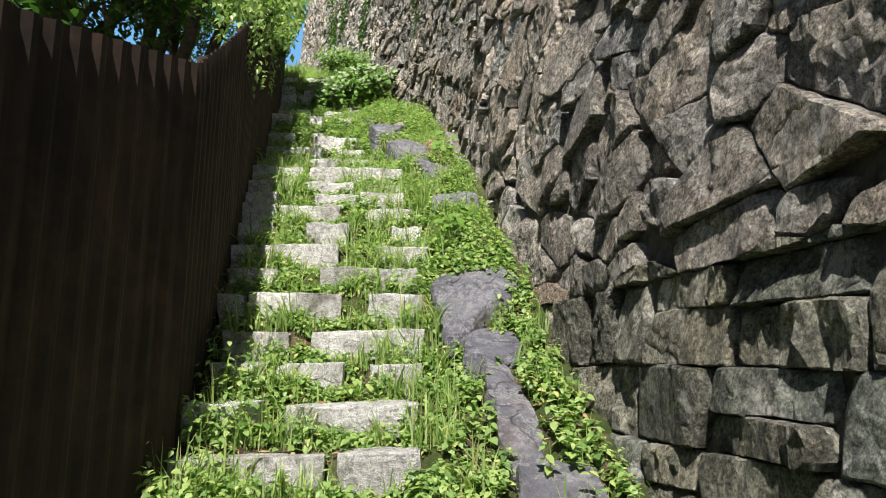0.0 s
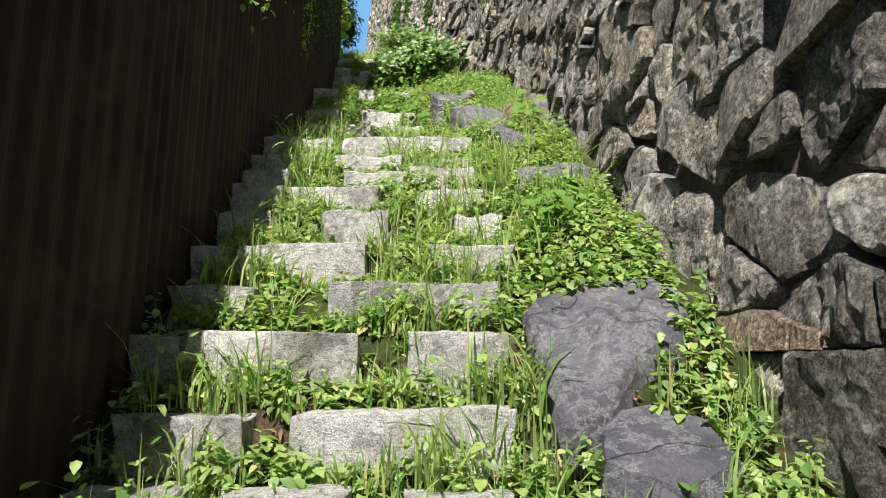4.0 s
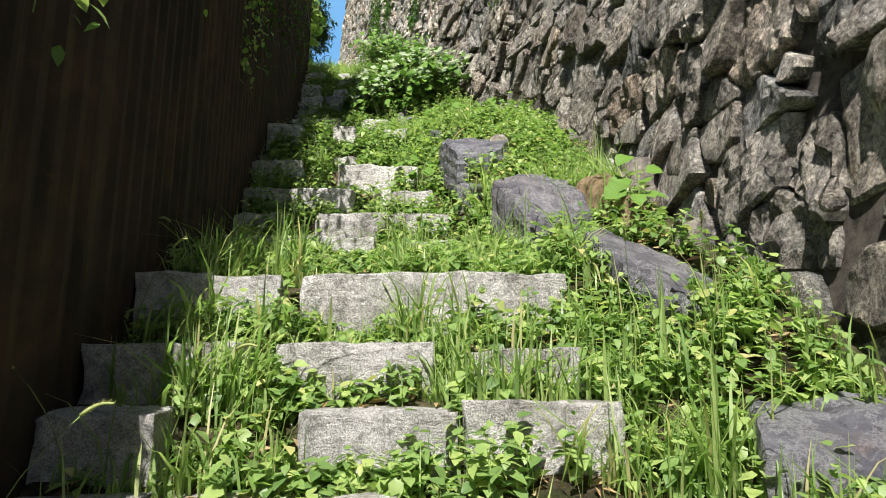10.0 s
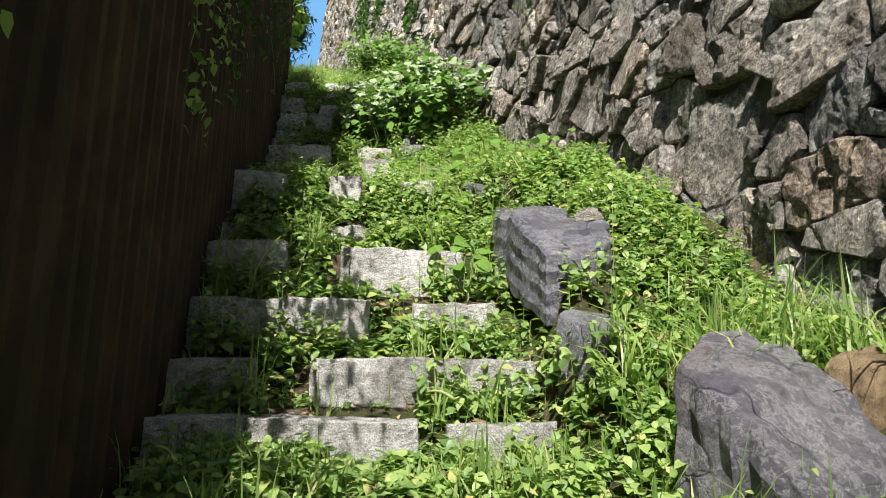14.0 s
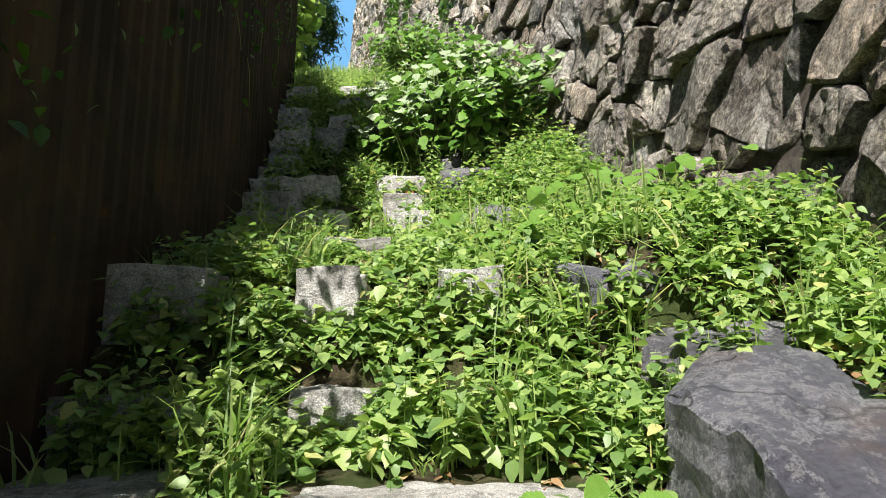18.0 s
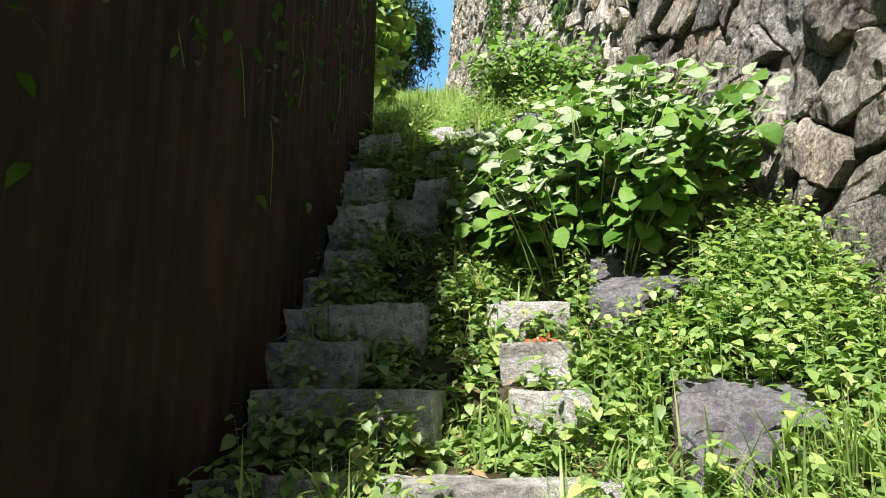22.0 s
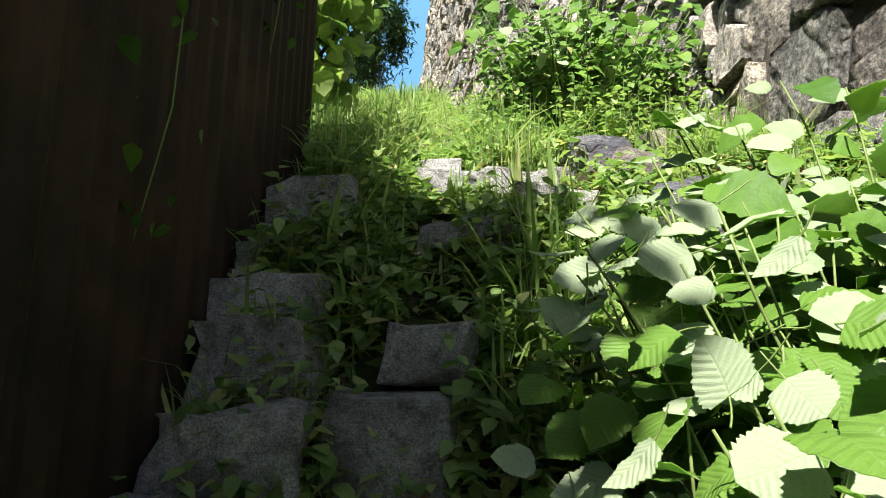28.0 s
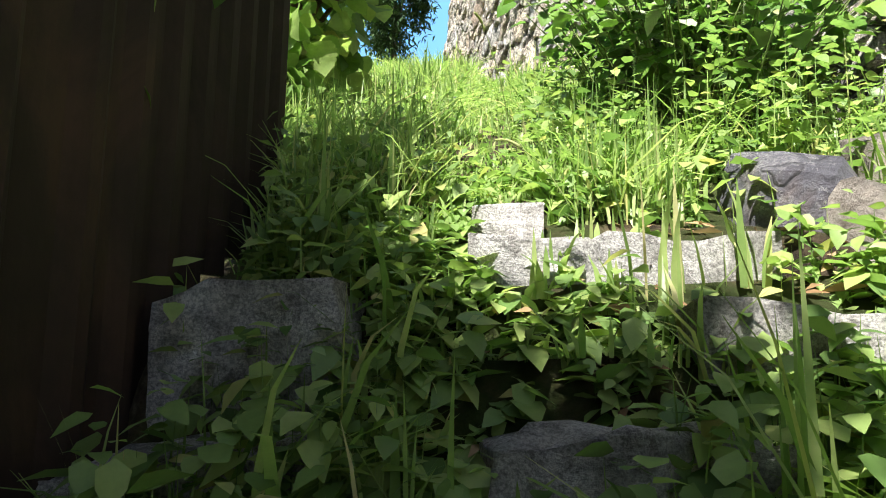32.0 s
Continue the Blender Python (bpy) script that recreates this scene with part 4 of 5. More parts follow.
# ---- slate slabs and loose rocks ----
def y_span(corners):
    return max(c[1] for c in corners) - min(c[1] for c in corners)


for k, (name, label, corners, top, thick, mat, tilt) in enumerate(ROCKS):
    bm = slab_mesh(corners, top, thick, k + 1, tilt) if mat is SLATE and (name == "slate_slab" or y_span(corners) > 0.5) else rock_mesh(corners, top, thick, k + 1, 0.02, tilt, 0.02)
    me = bpy.data.meshes.new(name)
    bm.to_mesh(me)
    bm.free()
    me.materials.append(mat)
    tagged(new(name, me), label, "rock")


# ---- plants ----
gen = np.random.default_rng(7)


def inside_block(x, y, pad=0.0):
    return any(x0 - pad < x < x1 + pad and y0 + 0.0 < y + 0.0 < y1 for x0, x1, y0, y1 in BLOCKS)


def frames_from(az, pitch, roll):
    """Turns for leaves: +y along the leaf, +z its upper side."""
    ca, sa, cp, sp, cr, sr = np.cos(az), np.sin(az), np.cos(pitch), np.sin(pitch), np.cos(roll), np.sin(roll)
    y = np.stack([ca * cp, sa * cp, sp], -1)
    x = np.stack([sa, -ca, 0 * ca], -1)
    z = np.cross(x, y)
    return np.stack([x * cr[:, None] + z * sr[:, None], y, z * cr[:, None] - x * sr[:, None]], 1)


def leaf_rows(widths, lengths, fold=0.18, droop=0.25):
    v, q = [], []
    for w, l in zip(widths, lengths):
        z = -droop * l * l
        a, b = (0.05 * w * math.sin(17 * l), 0.05 * w * math.sin(19 * l + 1)) if len(widths) > 6 else (0, 0)
        v += [(-w, l, z + fold * w + a), (0, l, z), (w, l, z + fold * w + b)]
    for r in range(len(widths) - 1):
        a = 3 * r
        q += [(a, a + 1, a + 4, a + 3), (a + 1, a + 2, a + 5, a + 4)]
    return np.array(v), np.array(q)


SMALL = leaf_rows((0.03, 0.30, 0.01), (0, 0.38, 1))
OVATE = leaf_rows((0.02, 0.33, 0.29, 0.01), (0, 0.24, 0.58, 1), 0.16, 0.25)
BROAD_ROWS = ((0.03, 0.27, 0.38, 0.425, 0.43, 0.40, 0.335, 0.22, 0.09, 0.005), (0, 0.03, 0.13, 0.27, 0.42, 0.57, 0.71, 0.84, 0.93, 1.0))
TOOTHED = [along(list(zip(BROAD_ROWS[1], BROAD_ROWS[0])), k / 22) * (1.0 if k % 2 else 0.9) for k in range(23)]
HEART = leaf_rows([along(list(zip(BROAD_ROWS[1], BROAD_ROWS[0])), k / 14) * (1.2 if k % 2 else 1.05) for k in range(15)], [k / 14 for k in range(15)], 0.16, 0.42)
NARROW = leaf_rows((0.02, 0.14, 0.01), (0, 0.4, 1))


def leaves(template, at, az, pitch, roll, size):
    return turned_leaves(template, at, frames_from(az, pitch, roll), size)


def turned_leaves(template, at, m, size):
    tv, tq = template
    v = np.einsum("kj,nji->nki", tv, m) * size[:, None, None] + at[:, None, :]
    q = tq[None] + (np.arange(len(at)) * len(tv))[:, None, None]
    return v.reshape(-1, 3), q.reshape(-1, 4)


def blades(at, az, height, bend, width):
    n = len(at)
    rows = np.array([0, 0.35, 0.7, 1.0])
    d = np.stack([np.cos(az), np.sin(az), 0 * az], -1)
    s = np.stack([-np.sin(az), np.cos(az), 0 * az], -1)
    mid = at[:, None, :] + d[:, None, :] * (bend * height)[:, None, None] * (rows ** 2)[None, :, None]
    mid[:, :, 2] += height[:, None] * (rows[None] - 0.35 * bend[:, None] * rows[None] ** 3)
    w = width[:, None] * np.array([0.8, 1.0, 0.6, 0.05])[None]
    v = np.stack([mid - s[:, None] * w[..., None], mid + s[:, None] * w[..., None]], 2)
    q = np.array([(2 * r, 2 * r + 1, 2 * r + 3, 2 * r + 2) for r in range(3)])
    q = q[None] + (np.arange(n) * 8)[:, None, None]
    return v.reshape(-1, 3), q.reshape(-1, 4)


def stuff(name, label, vq, mat, category="plants"):
    vs, qs, k = [], [], 0
    for v, q in vq:
        vs.append(v)
        qs.append(q + k)
        k += len(v)
    ob = new(name, big_mesh(name, np.concatenate(vs), np.concatenate(qs), mat))
    return tagged(ob, label, category, kind="stuff")


def fringe(n, y0, y1, seed, level):
    """Places at the foot of the risers, in patches."""
    rnd = random.Random(seed)
    out = []
    for sy, sz, spans in STEPS:
        if y0 <= sy < y1:
            a, b = along(FENCE, sy) + 0.08, along(RIGHT, sy) + 0.1
            for _ in range(n):
                x, y = rnd.uniform(a, b), sy + rnd.uniform(-0.13, -0.015)
                if (abs(x - along(TRODDEN, y)) < 0.1 and 8.25 < y < 11.6) or (y > 12.6 and x > -0.3 and rnd.random() < 0.5):
                    continue
                if patch(x, y, 3.1, seed * 1.7) + level + (0.25 if sy > 10.8 else 0) > rnd.uniform(-0.15, 0.15) and on_rock(x, y) is None:
                    out.append((x, y, ground_z(x, y)))
    return np.array(out).reshape(-1, 3)


def spots(n, y0, y1, keep):
    """Random places on the strip between fence and wall for which keep(x, y, u) holds; u runs 0..1 across."""
    out = []
    rnd = random.Random(int(n + y0 * 100))
    for _ in range(n):
        y = rnd.uniform(y0, y1)
        a = along(FENCE, y) + 0.04
        b = (along(WALL, y) if y < 13.3 else along(WALL_BACK, y)) - 0.05
        if y > 13.2:
            a = a - 2.5
        x = rnd.uniform(a, b)
        if abs(x - along(TRODDEN, y)) < 0.1 and (4.7 < y < 5.5 or 7.5 < y < 12.3 and inside_block(x, y, 0.02)):
            continue
        if keep(x, y, rnd) and (on_rock(x, y - 0.03) is None or on_rock(x, y + 0.07) is None) and (on_rock(x, y + 0.1) is None or rnd.random() < 0.8):
            out.append((x, y, ground_z(x, y)))
    return np.array(out).reshape(-1, 3)


def patch(x, y, k, seed):
    return noise.noise((x * k, y * k, seed))


def on_steps(x, y):
    return x < along(RIGHT, y)


BARE = [(0.28, 0.97, 7.2, 7.66), (0.25, 0.65, 10.38, 10.6), (0.5, 1.3, 4.78, 4.95), (0.1, 1.1, 6.4, 6.55), (-0.3, 0.28, 12.62, 12.9), (0.45, 0.9, 12.25, 12.45), (0.05, 0.3, 12.38, 12.58), (-0.22, 0.22, 12.52, 12.66), (0.2, 0.65, 12.68, 13.22)]


def bare(x, y):
    return any(x0 < x < x1 and y0 < y < y1 for x0, x1, y0, y1 in BARE)


def weed_ok(x, y, rnd):
    if 12.6 < y < 13.3 and x > -0.3 and rnd.random() < 0.45:
        return False
    if bare(x, y):
        return rnd.random() < 0.06
    if on_steps(x, y) and y < 12.7:
        if inside_block(x, y):
            return rnd.random() < 0.1
        lush = 0.3 if 7.3 < y < 9.9 or y > 10.8 else 0.05
        return patch(x, y, 2.2, 1.5) + lush > rnd.uniform(-0.4, 0.25)
    return patch(x, y, 1.1, 4.4) > rnd.uniform(-0.9, 0.3)


def weeds(name, label, y0, y1, n, size, tall, mat, template=OVATE, keep=weed_ok):
    base = spots(n, y0, y1, keep) if callable(keep) else keep
    per = 8
    k = len(base)
    trod = np.array([abs(x - along(TRODDEN, y)) for x, y, _ in base])
    h = gen.uniform(0.35, 1.0, k) * tall * np.where((base[:, 1] > 8.2) & (base[:, 1] < 11.6), np.clip(trod / 0.22, 0.25, 1), np.clip(trod / 0.2, 0.45, 1)) * np.array([0.6 if 5.6 < y < 6.45 and x < 1.2 else 0.62 if 12.25 < y < 12.9 and x > -0.3 else 1.0 for x, y, _ in base])
    at = np.repeat(base, per, 0)
    f = np.tile(np.linspace(0.25, 1.0, per), k) + gen.normal(0, 0.05, k * per)
    lean = np.repeat(gen.normal(0, 0.22, (k, 2)), per, 0)
    hh = np.repeat(h, per)
    at[:, 2] += f * hh
    at[:, :2] += lean * (f * hh)[:, None]
    az = np.tile(np.arange(per) * 2.4, k) + np.repeat(gen.uniform(0, 6.28, k), per) + gen.normal(0, 0.3, k * per)
    pitch = 0.05 + 0.42 * np.sin(az) + gen.normal(0, 0.3, k * per)
    s = size * gen.uniform(0.5, 1.25, k * per) * (1.15 - 0.45 * f)
    return stuff(name, label, [leaves(template, at, az, pitch, gen.normal(0, 0.3, k * per), s),
                               blades(base, gen.uniform(0, 6.28, k), h, np.abs(lean[::per, 0]) * 0.6, np.full(k, 0.0022))], mat)


def grass(name, label, y0, y1, n, tall, keep, per=9, wide=0.0035):
    """Arching tufts: the blades of one tuft lean much the same way."""
    base = spots(n, y0, y1, keep) if callable(keep) else keep
    k = len(base)
    at = np.repeat(base, per, 0)
    at[:, :2] += gen.normal(0, 0.025, (k * per, 2))
    trod = np.array([abs(x - along(TRODDEN, y)) for x, y, _ in base])
    hh = np.repeat(gen.uniform(0.3, 1.0, k) ** 1.3 * tall * np.clip(trod / 0.22, 0.3, 1) * np.array([0.6 if 5.6 < y < 6.45 and x < 1.2 else 0.62 if 12.25 < y < 12.9 and x > -0.3 else 1.0 for x, y, _ in base]), per) * gen.uniform(0.45, 1.25, k * per)
    az = np.repeat(gen.uniform(0, 6.28, k), per) + gen.normal(0, 1.0, k * per)
    bend = np.clip(np.repeat(gen.uniform(0.1, 0.9, k), per) + gen.normal(0, 0.3, k * per), 0.02, 1.5)
    return stuff(name, label, [blades(at, az, hh, bend, gen.uniform(0.45, 1.5, k * per) * wide)], GRASS, "grass")


def cover_ok(x, y, rnd):
    if not on_steps(x, y):
        return rnd.random() < 0.8
    return not bare(x, y) and not inside_block(x, y) and patch(x, y, 1.6, 2.2) > rnd.uniform(-1.3, -0.1)


def grass_ok(x, y, rnd):
    if bare(x, y):
        return False
    if on_steps(x, y) and y < 12.7:
        if inside_block(x, y):
            return rnd.random() < 0.12
        lush = 0.4 if 4.95 < y < 6.35 else 0.35 if y < 4.8 else -0.1
        return patch(x, y, 2.6, 9.1) + lush > rnd.uniform(-0.1, 0.45)
    return patch(x, y, 1.3, 6.6) > rnd.uniform(-0.1, 0.6) + (0.15 if y > 6.5 else 0)


weeds("weeds", "bright green leafy weeds on the lower bank and steps", -2.2, 5.0, 8000, 0.052, 0.17, WEED)
weeds("weeds", "bright green leafy weeds along the middle steps", 5.0, 9.5, 6500, 0.052, 0.19, WEED)
weeds("weeds", "dense green leafy weeds on the upper steps", 9.5, 13.2, 3600, 0.06, 0.22, WEED)
weeds("weeds", "green leafy weeds at the foot of the lower steps", 0, 0, 0, 0.05, 0.15, WEED, OVATE, fringe(80, -2, 5.2, 3, 0.05))
weeds("weeds", "green leafy weeds at the foot of the upper steps", 0, 0, 0, 0.06, 0.2, WEED, OVATE, np.concatenate([fringe(85, 5.2, 11.5, 4, 0.12), fringe(110, 11.5, 12.6, 6, 0.35)]))
weeds("weeds", "tall leafy weeds in front of the middle steps", 7.75, 8.2, 240, 0.066, 0.24, WEED, OVATE, lambda x, y, r: x > -0.05 and x < 0.95 and not inside_block(x, y, 0.01))
weeds("weeds", "dark shaded weeds along the foot of the steel fence", 5.6, 12.7, 2300, 0.058, 0.24, WEED, OVATE, lambda x, y, r: x < along(FENCE, y) + 0.5 and patch(x, y, 2.0, 3.3) > (-0.15 if y < 11.4 else -0.6) and (not inside_block(x, y) or r.random() < (0.25 if y < 11.4 else 0.7)))
weeds("weeds", "leafy weeds at the foot of a low riser", 7.68, 7.98, 300, 0.058, 0.28, WEED, OVATE, lambda x, y, r: -0.3 < x < 0.95)
weeds("weeds", "leafy weeds hiding the lower half of a riser", 8.03, 8.19, 70, 0.055, 0.24, WEED, OVATE, lambda x, y, r: 0.05 < x < 0.95)
weeds("weeds", "bright leafy weeds on the bank below the bush", 10.1, 11.1, 1500, 0.055, 0.3, WEED, OVATE, lambda x, y, r: x > 0.62 or (x > -0.1 and y > 10.55 and not inside_block(x, y, 0.02)))
weeds("weeds", "shaded nettle-like plants between the top steps", 11.5, 12.75, 520, 0.062, 0.24, WEED, OVATE, lambda x, y, r: x > -0.62 and x < 0.5 and (y < 12.55 or x < -0.28) and (not inside_block(x, y) or r.random() < 0.3))
weeds("ground_cover", "low small-leaved green plants covering the soil", -2.2, 6.5, 6500, 0.032, 0.045, WEED, SMALL, cover_ok)
weeds("ground_cover", "low small-leaved green plants covering the slope", 6.5, 13.4, 9000, 0.034, 0.06, WEED, SMALL, cover_ok)
grass("grass", "long bright green grass tufts between the granite steps", -2.2, 5.0, 2900, 0.31, grass_ok, 9, 0.0038)
grass("grass", "long bright green grass tufts at the foot of the risers", 0, 0, 0, 0.3, fringe(60, -2, 5.2, 8, 0.0), 8, 0.0042)
grass("grass", "long bright green grass on the landing", 5.0, 9.8, 2700, 0.34, grass_ok, 9, 0.004)
grass("grass", "shaded grass beside the upper steps", 9.8, 12.8, 1400, 0.3, grass_ok, 8, 0.005)
grass("grass", "long arching shaded grass on the top steps", 10.9, 12.7, 760, 0.4, lambda x, y, r: -0.5 < x < 0.3 and not inside_block(x, y) and patch(x, y, 2.4, 5.1) > r.uniform(-0.3, 0.2), 9, 0.006)
grass("meadow", "tall sunlit yellow-green grass on the upper slope", 12.75, 17.0, 4000, 0.3, lambda x, y, r: not bare(x, y), 8, 0.004)
grass("meadow", "tall sunlit grass further up the slope", 17.0, 30.0, 2600, 0.45, lambda x, y, r: True, 7, 0.009)
weeds("weeds", "sunlit weeds in the upper grass", 12.9, 20.0, 1700, 0.06, 0.24, WEED, SMALL, lambda x, y, r: True)

weeds("weeds", "leafy weeds crowding the foot of the lower fence", -1.6, 2.6, 1500, 0.055, 0.3, WEED, OVATE, lambda x, y, r: x < along(FENCE, y) + 0.26 and patch(x, y, 1.8, 6.1) > -0.15)
weeds("weeds", "sunlit leafy weeds below the far bush", 13.2, 14.9, 1500, 0.055, 0.4, WEED, OVATE, lambda x, y, r: x > -0.15)

weeds("weeds", "low leafy weeds on the risers of the top steps", 12.1, 12.62, 420, 0.055, 0.2, WEED, OVATE, lambda x, y, r: x < 0.3 and not bare(x, y) and (not inside_block(x, y) or r.random() < 0.3))

# dry litter on the treads
lit = np.concatenate([spots(9000, -1.5, 12.9, lambda x, y, r: True), spots(14000, 3.5, 13.2, lambda x, y, r: x > along(RIGHT, y) + 0.1 and patch(x, y, 2.0, 7.7) > -0.2)])
k = len(lit)
lit[:, 2] += 0.012
stuff("dry_litter", "brown dry leaves and stalks lying on soil", [leaves(NARROW, lit, gen.uniform(0, 6.28, k), gen.normal(0, 0.2, k), gen.normal(0, 0.5, k), gen.uniform(0.02, 0.075, k))], DRY)


# ---- broad-leaved bush ----
def tube(pts, r0, r1, sides=6):
    bm = bmesh.new()
    rings = []
    for i, p in enumerate(pts):
        d = (pts[min(i + 1, len(pts) - 1)] - pts[max(i - 1, 0)]).normalized()
        s = d.orthogonal().normalized()
        t = d.cross(s)
        r = r0 + (r1 - r0) * i / (len(pts) - 1)
        rings.append([bm.verts.new(p + (s * math.cos(a) + t * math.sin(a)) * r) for a in (2 * math.pi * k / sides for k in range(sides))])
    for a, b in zip(rings, rings[1:]):
        for k in range(sides):
            bm.faces.new((a[k], a[(k + 1) % sides], b[(k + 1) % sides], b[k]))
    bm.faces.new(list(reversed(rings[0])))
    bm.faces.new(rings[-1])
    for f in bm.faces:
        f.smooth = True
    return bm


def two_sided(v, q, gap=0.012):
    """A leaf with an upper and a lower skin."""
    v = np.asarray(v, float)
    return np.concatenate([v, v - np.array((0, 0, gap))]), np.concatenate([q, q[:, [0, 3, 2, 1]] + len(v)])


def leaf_stalk(long):
    """A four-sided stalk that leads back from the foot of a leaf."""
    v, q = [], []
    for k in range(4):
        u = k / 3
        for a in range(4):
            v.append((0.016 * math.cos(a * 1.571 + 0.785), -long * u + 0.02, 0.016 * math.sin(a * 1.571 + 0.785) - 0.12 * u * u))
    for k in range(3):
        for a in range(4):
            q.append((4 * k + a, 4 * k + (a + 1) % 4, 4 * k + 4 + (a + 1) % 4, 4 * k + 4 + a))
    return np.array(v), np.array(q)


def bush(name, label, centre, spread, tall, stems, per_stem, leaf_size, singles, seed, clear=None, flip=0.0):
    rnd = random.Random(seed)
    root = thing(name, label, "bush", at=(0, 0, 0))
    variants = []
    for k in range(6):
        v, q = leaf_rows([w * rnd.uniform(1.1, 1.2) for w in TOOTHED], [k / 22 for k in range(23)], rnd.uniform(0.02, 0.18), rnd.uniform(0.15, 0.45))
        sv, sq = two_sided(v, q)
        pv, pq = leaf_stalk(rnd.uniform(0.55, 0.95))
        me = big_mesh("leaf", np.concatenate([sv, pv]), np.concatenate([sq, pq + len(sv)]), LEAF_TOP)
        me.materials.append(LEAF_BACK_VEINED)
        me.materials.append(STEM)
        me.polygons.foreach_set("material_index", [0] * len(q) + [1] * len(q) + [2] * len(pq))
        variants.append((v, me))
    grown = []
    for _ in range(stems):
        a, r = rnd.uniform(0, 6.28), rnd.random() ** 0.6
        bx, by = centre[0] + math.cos(a) * r * spread[0] * 0.45, centre[1] + math.sin(a) * r * spread[1] * 0.45
        tx, ty = centre[0] + math.cos(a) * r * spread[0], centre[1] + math.sin(a) * r * spread[1]
        h = tall * rnd.uniform(0.55, 1.0) * (1.05 - 0.2 * r)
        z0 = ground_z(bx, by) - 0.05
        zt = ground_z(tx, ty) * 0.5 + z0 * 0.5 + h
        pts = []
        for k in range(7):
            u = k / 6
            pts.append(Vector((bx + (tx - bx) * u ** 1.3, by + (ty - by) * u ** 1.3, z0 + (zt - z0) * (1.35 * u - 0.35 * u * u))) + Vector((rnd.uniform(-1, 1), rnd.uniform(-1, 1), 0)) * 0.012)
        if clear and clear(pts[-1]):
            continue
        part("stem", tube(pts, 0.0042, 0.0018), STEM, root)
        for k in range(per_stem):
            u = 0.15 + 0.85 * k / (per_stem - 1)
            i = min(5, int(u * 6))
            p = pts[i].lerp(pts[i + 1], u * 6 - i)
            az = k * 2.4 + rnd.uniform(-0.6, 0.6)
            stalk = rnd.uniform(0.05, 0.13) * leaf_size / 0.12
            p = p + Vector((math.cos(az), math.sin(az), 0.35)) * stalk
            if clear and clear(p):
                continue
            size = leaf_size * rnd.uniform(0.6, 1.25)
            up = Vector((rnd.gauss(-0.1, 0.3), rnd.gauss(-0.42, 0.32), 0.85)).normalized()
            tip = Vector((math.cos(az), math.sin(az) - 0.3, -0.6))
            if u > 0.75 and rnd.random() < flip:
                up = -Vector((rnd.gauss(-0.45, 0.3), rnd.gauss(-0.5, 0.3), 0.6)).normalized()
                size *= 0.85
                tip = Vector((rnd.gauss(-0.7, 0.5), rnd.gauss(-0.2, 0.3), rnd.gauss(-0.25, 0.2)))
            tip = (tip - up * tip.dot(up)).normalized()
            right = tip.cross(up)
            grown.append((p, right, tip, up, size))
    grown.sort(key=lambda g: (g[0].x - along(TRODDEN, g[0].y)) ** 2 + (0.5 * (g[0].y - 10.8)) ** 2)
    for p, right, tip, up, size in grown[:singles]:
        ob = piece("leaf", variants[rnd.randrange(6)][1], root)
        ob.matrix_basis = Matrix.Translation(p) @ Matrix((right, tip, up)).transposed().to_4x4() @ Matrix.Scale(size, 4)
    rest = [(*p, *right, *tip, *up, size) for p, right, tip, up, size in grown[singles:]]
    if rest:
        a = np.array(rest)
        hv, hq = two_sided(*HEART)
        v, q = turned_leaves((hv, hq), a[:, :3], a[:, 3:12].reshape(-1, 3, 3), a[:, 12])
        me = big_mesh("foliage", v, q, BIG_LEAF)
        me.materials.append(LEAF_BACK)
        half = len(HEART[1])
        me.polygons.foreach_set("material_index", ([0] * half + [1] * half) * len(a))
        tagged(piece("foliage", me, root), kind="stuff")
    return root


def in_the_way(p):
    """Leaves that would hang over the trodden line."""
    free = p.x - along(TRODDEN, p.y)
    rise = p.z - ground_z(p.x, p.y)
    if p.y > 11.25 and p.x < 0.45 and rise > 0.62 + max(0.0, p.x - 0.1) * 0.8:
        return True
    return free < (0.2 if rise < 0.45 else 0.22) + max(0.0, p.y - 11.55) * 1.5 or (p.y < 10.6 and p.x < 0.5) or (rise < 0.3 and p.y < 10.9)


bush("broad_leaved_bush", "green bush with large heart-shaped serrated leaves on the slope", (0.68, 11.18), (0.95, 0.62), 1.0, 240, 12, 0.086, 300, 3, in_the_way, 0.7)
bush("broad_leaved_bush", "low leaning shoots with broad leaves at the edge of the bush", (0.40, 11.28), (0.38, 0.3), 0.86, 52, 9, 0.09, 200, 12, in_the_way, 0.3)
bush("broad_leaved_bush", "sunlit leafy bush at the foot of the far wall", (0.43, 14.05), (0.66, 0.75), 0.85, 170, 11, 0.068, 120, 4, None, 0.2)
bush("broad_leaved_plant", "young plant with broad green leaves by the sandstone lump", (1.93, 5.62), (0.10, 0.08), 0.36, 3, 5, 0.085, 40, 6)
bush("broad_leaved_plant", "young plant with broad green leaves at the wall foot", (1.55, 8.9), (0.18, 0.45), 0.3, 12, 6, 0.07, 96, 9)

bush("broad_leaved_plant", "young plant with heart-shaped leaves before a granite step", (0.88, 7.36), (0.10, 0.06), 0.36, 4, 5, 0.07, 40, 21)
bush("broad_leaved_plant", "bright broad-leaved weed among grass beside the steps", (0.80, 8.8), (0.12, 0.10), 0.34, 6, 6, 0.078, 60, 22)
bush("broad_leaved_plant", "bright broad-leaved weed beside a slate slab", (1.16, 8.85), (0.12, 0.12), 0.34, 6, 6, 0.07, 60, 23)
bush("broad_leaved_plant", "broad-leaved weed on the bank beside the steps", (1.75, 3.3), (0.14, 0.16), 0.36, 8, 6, 0.06, 60, 24)

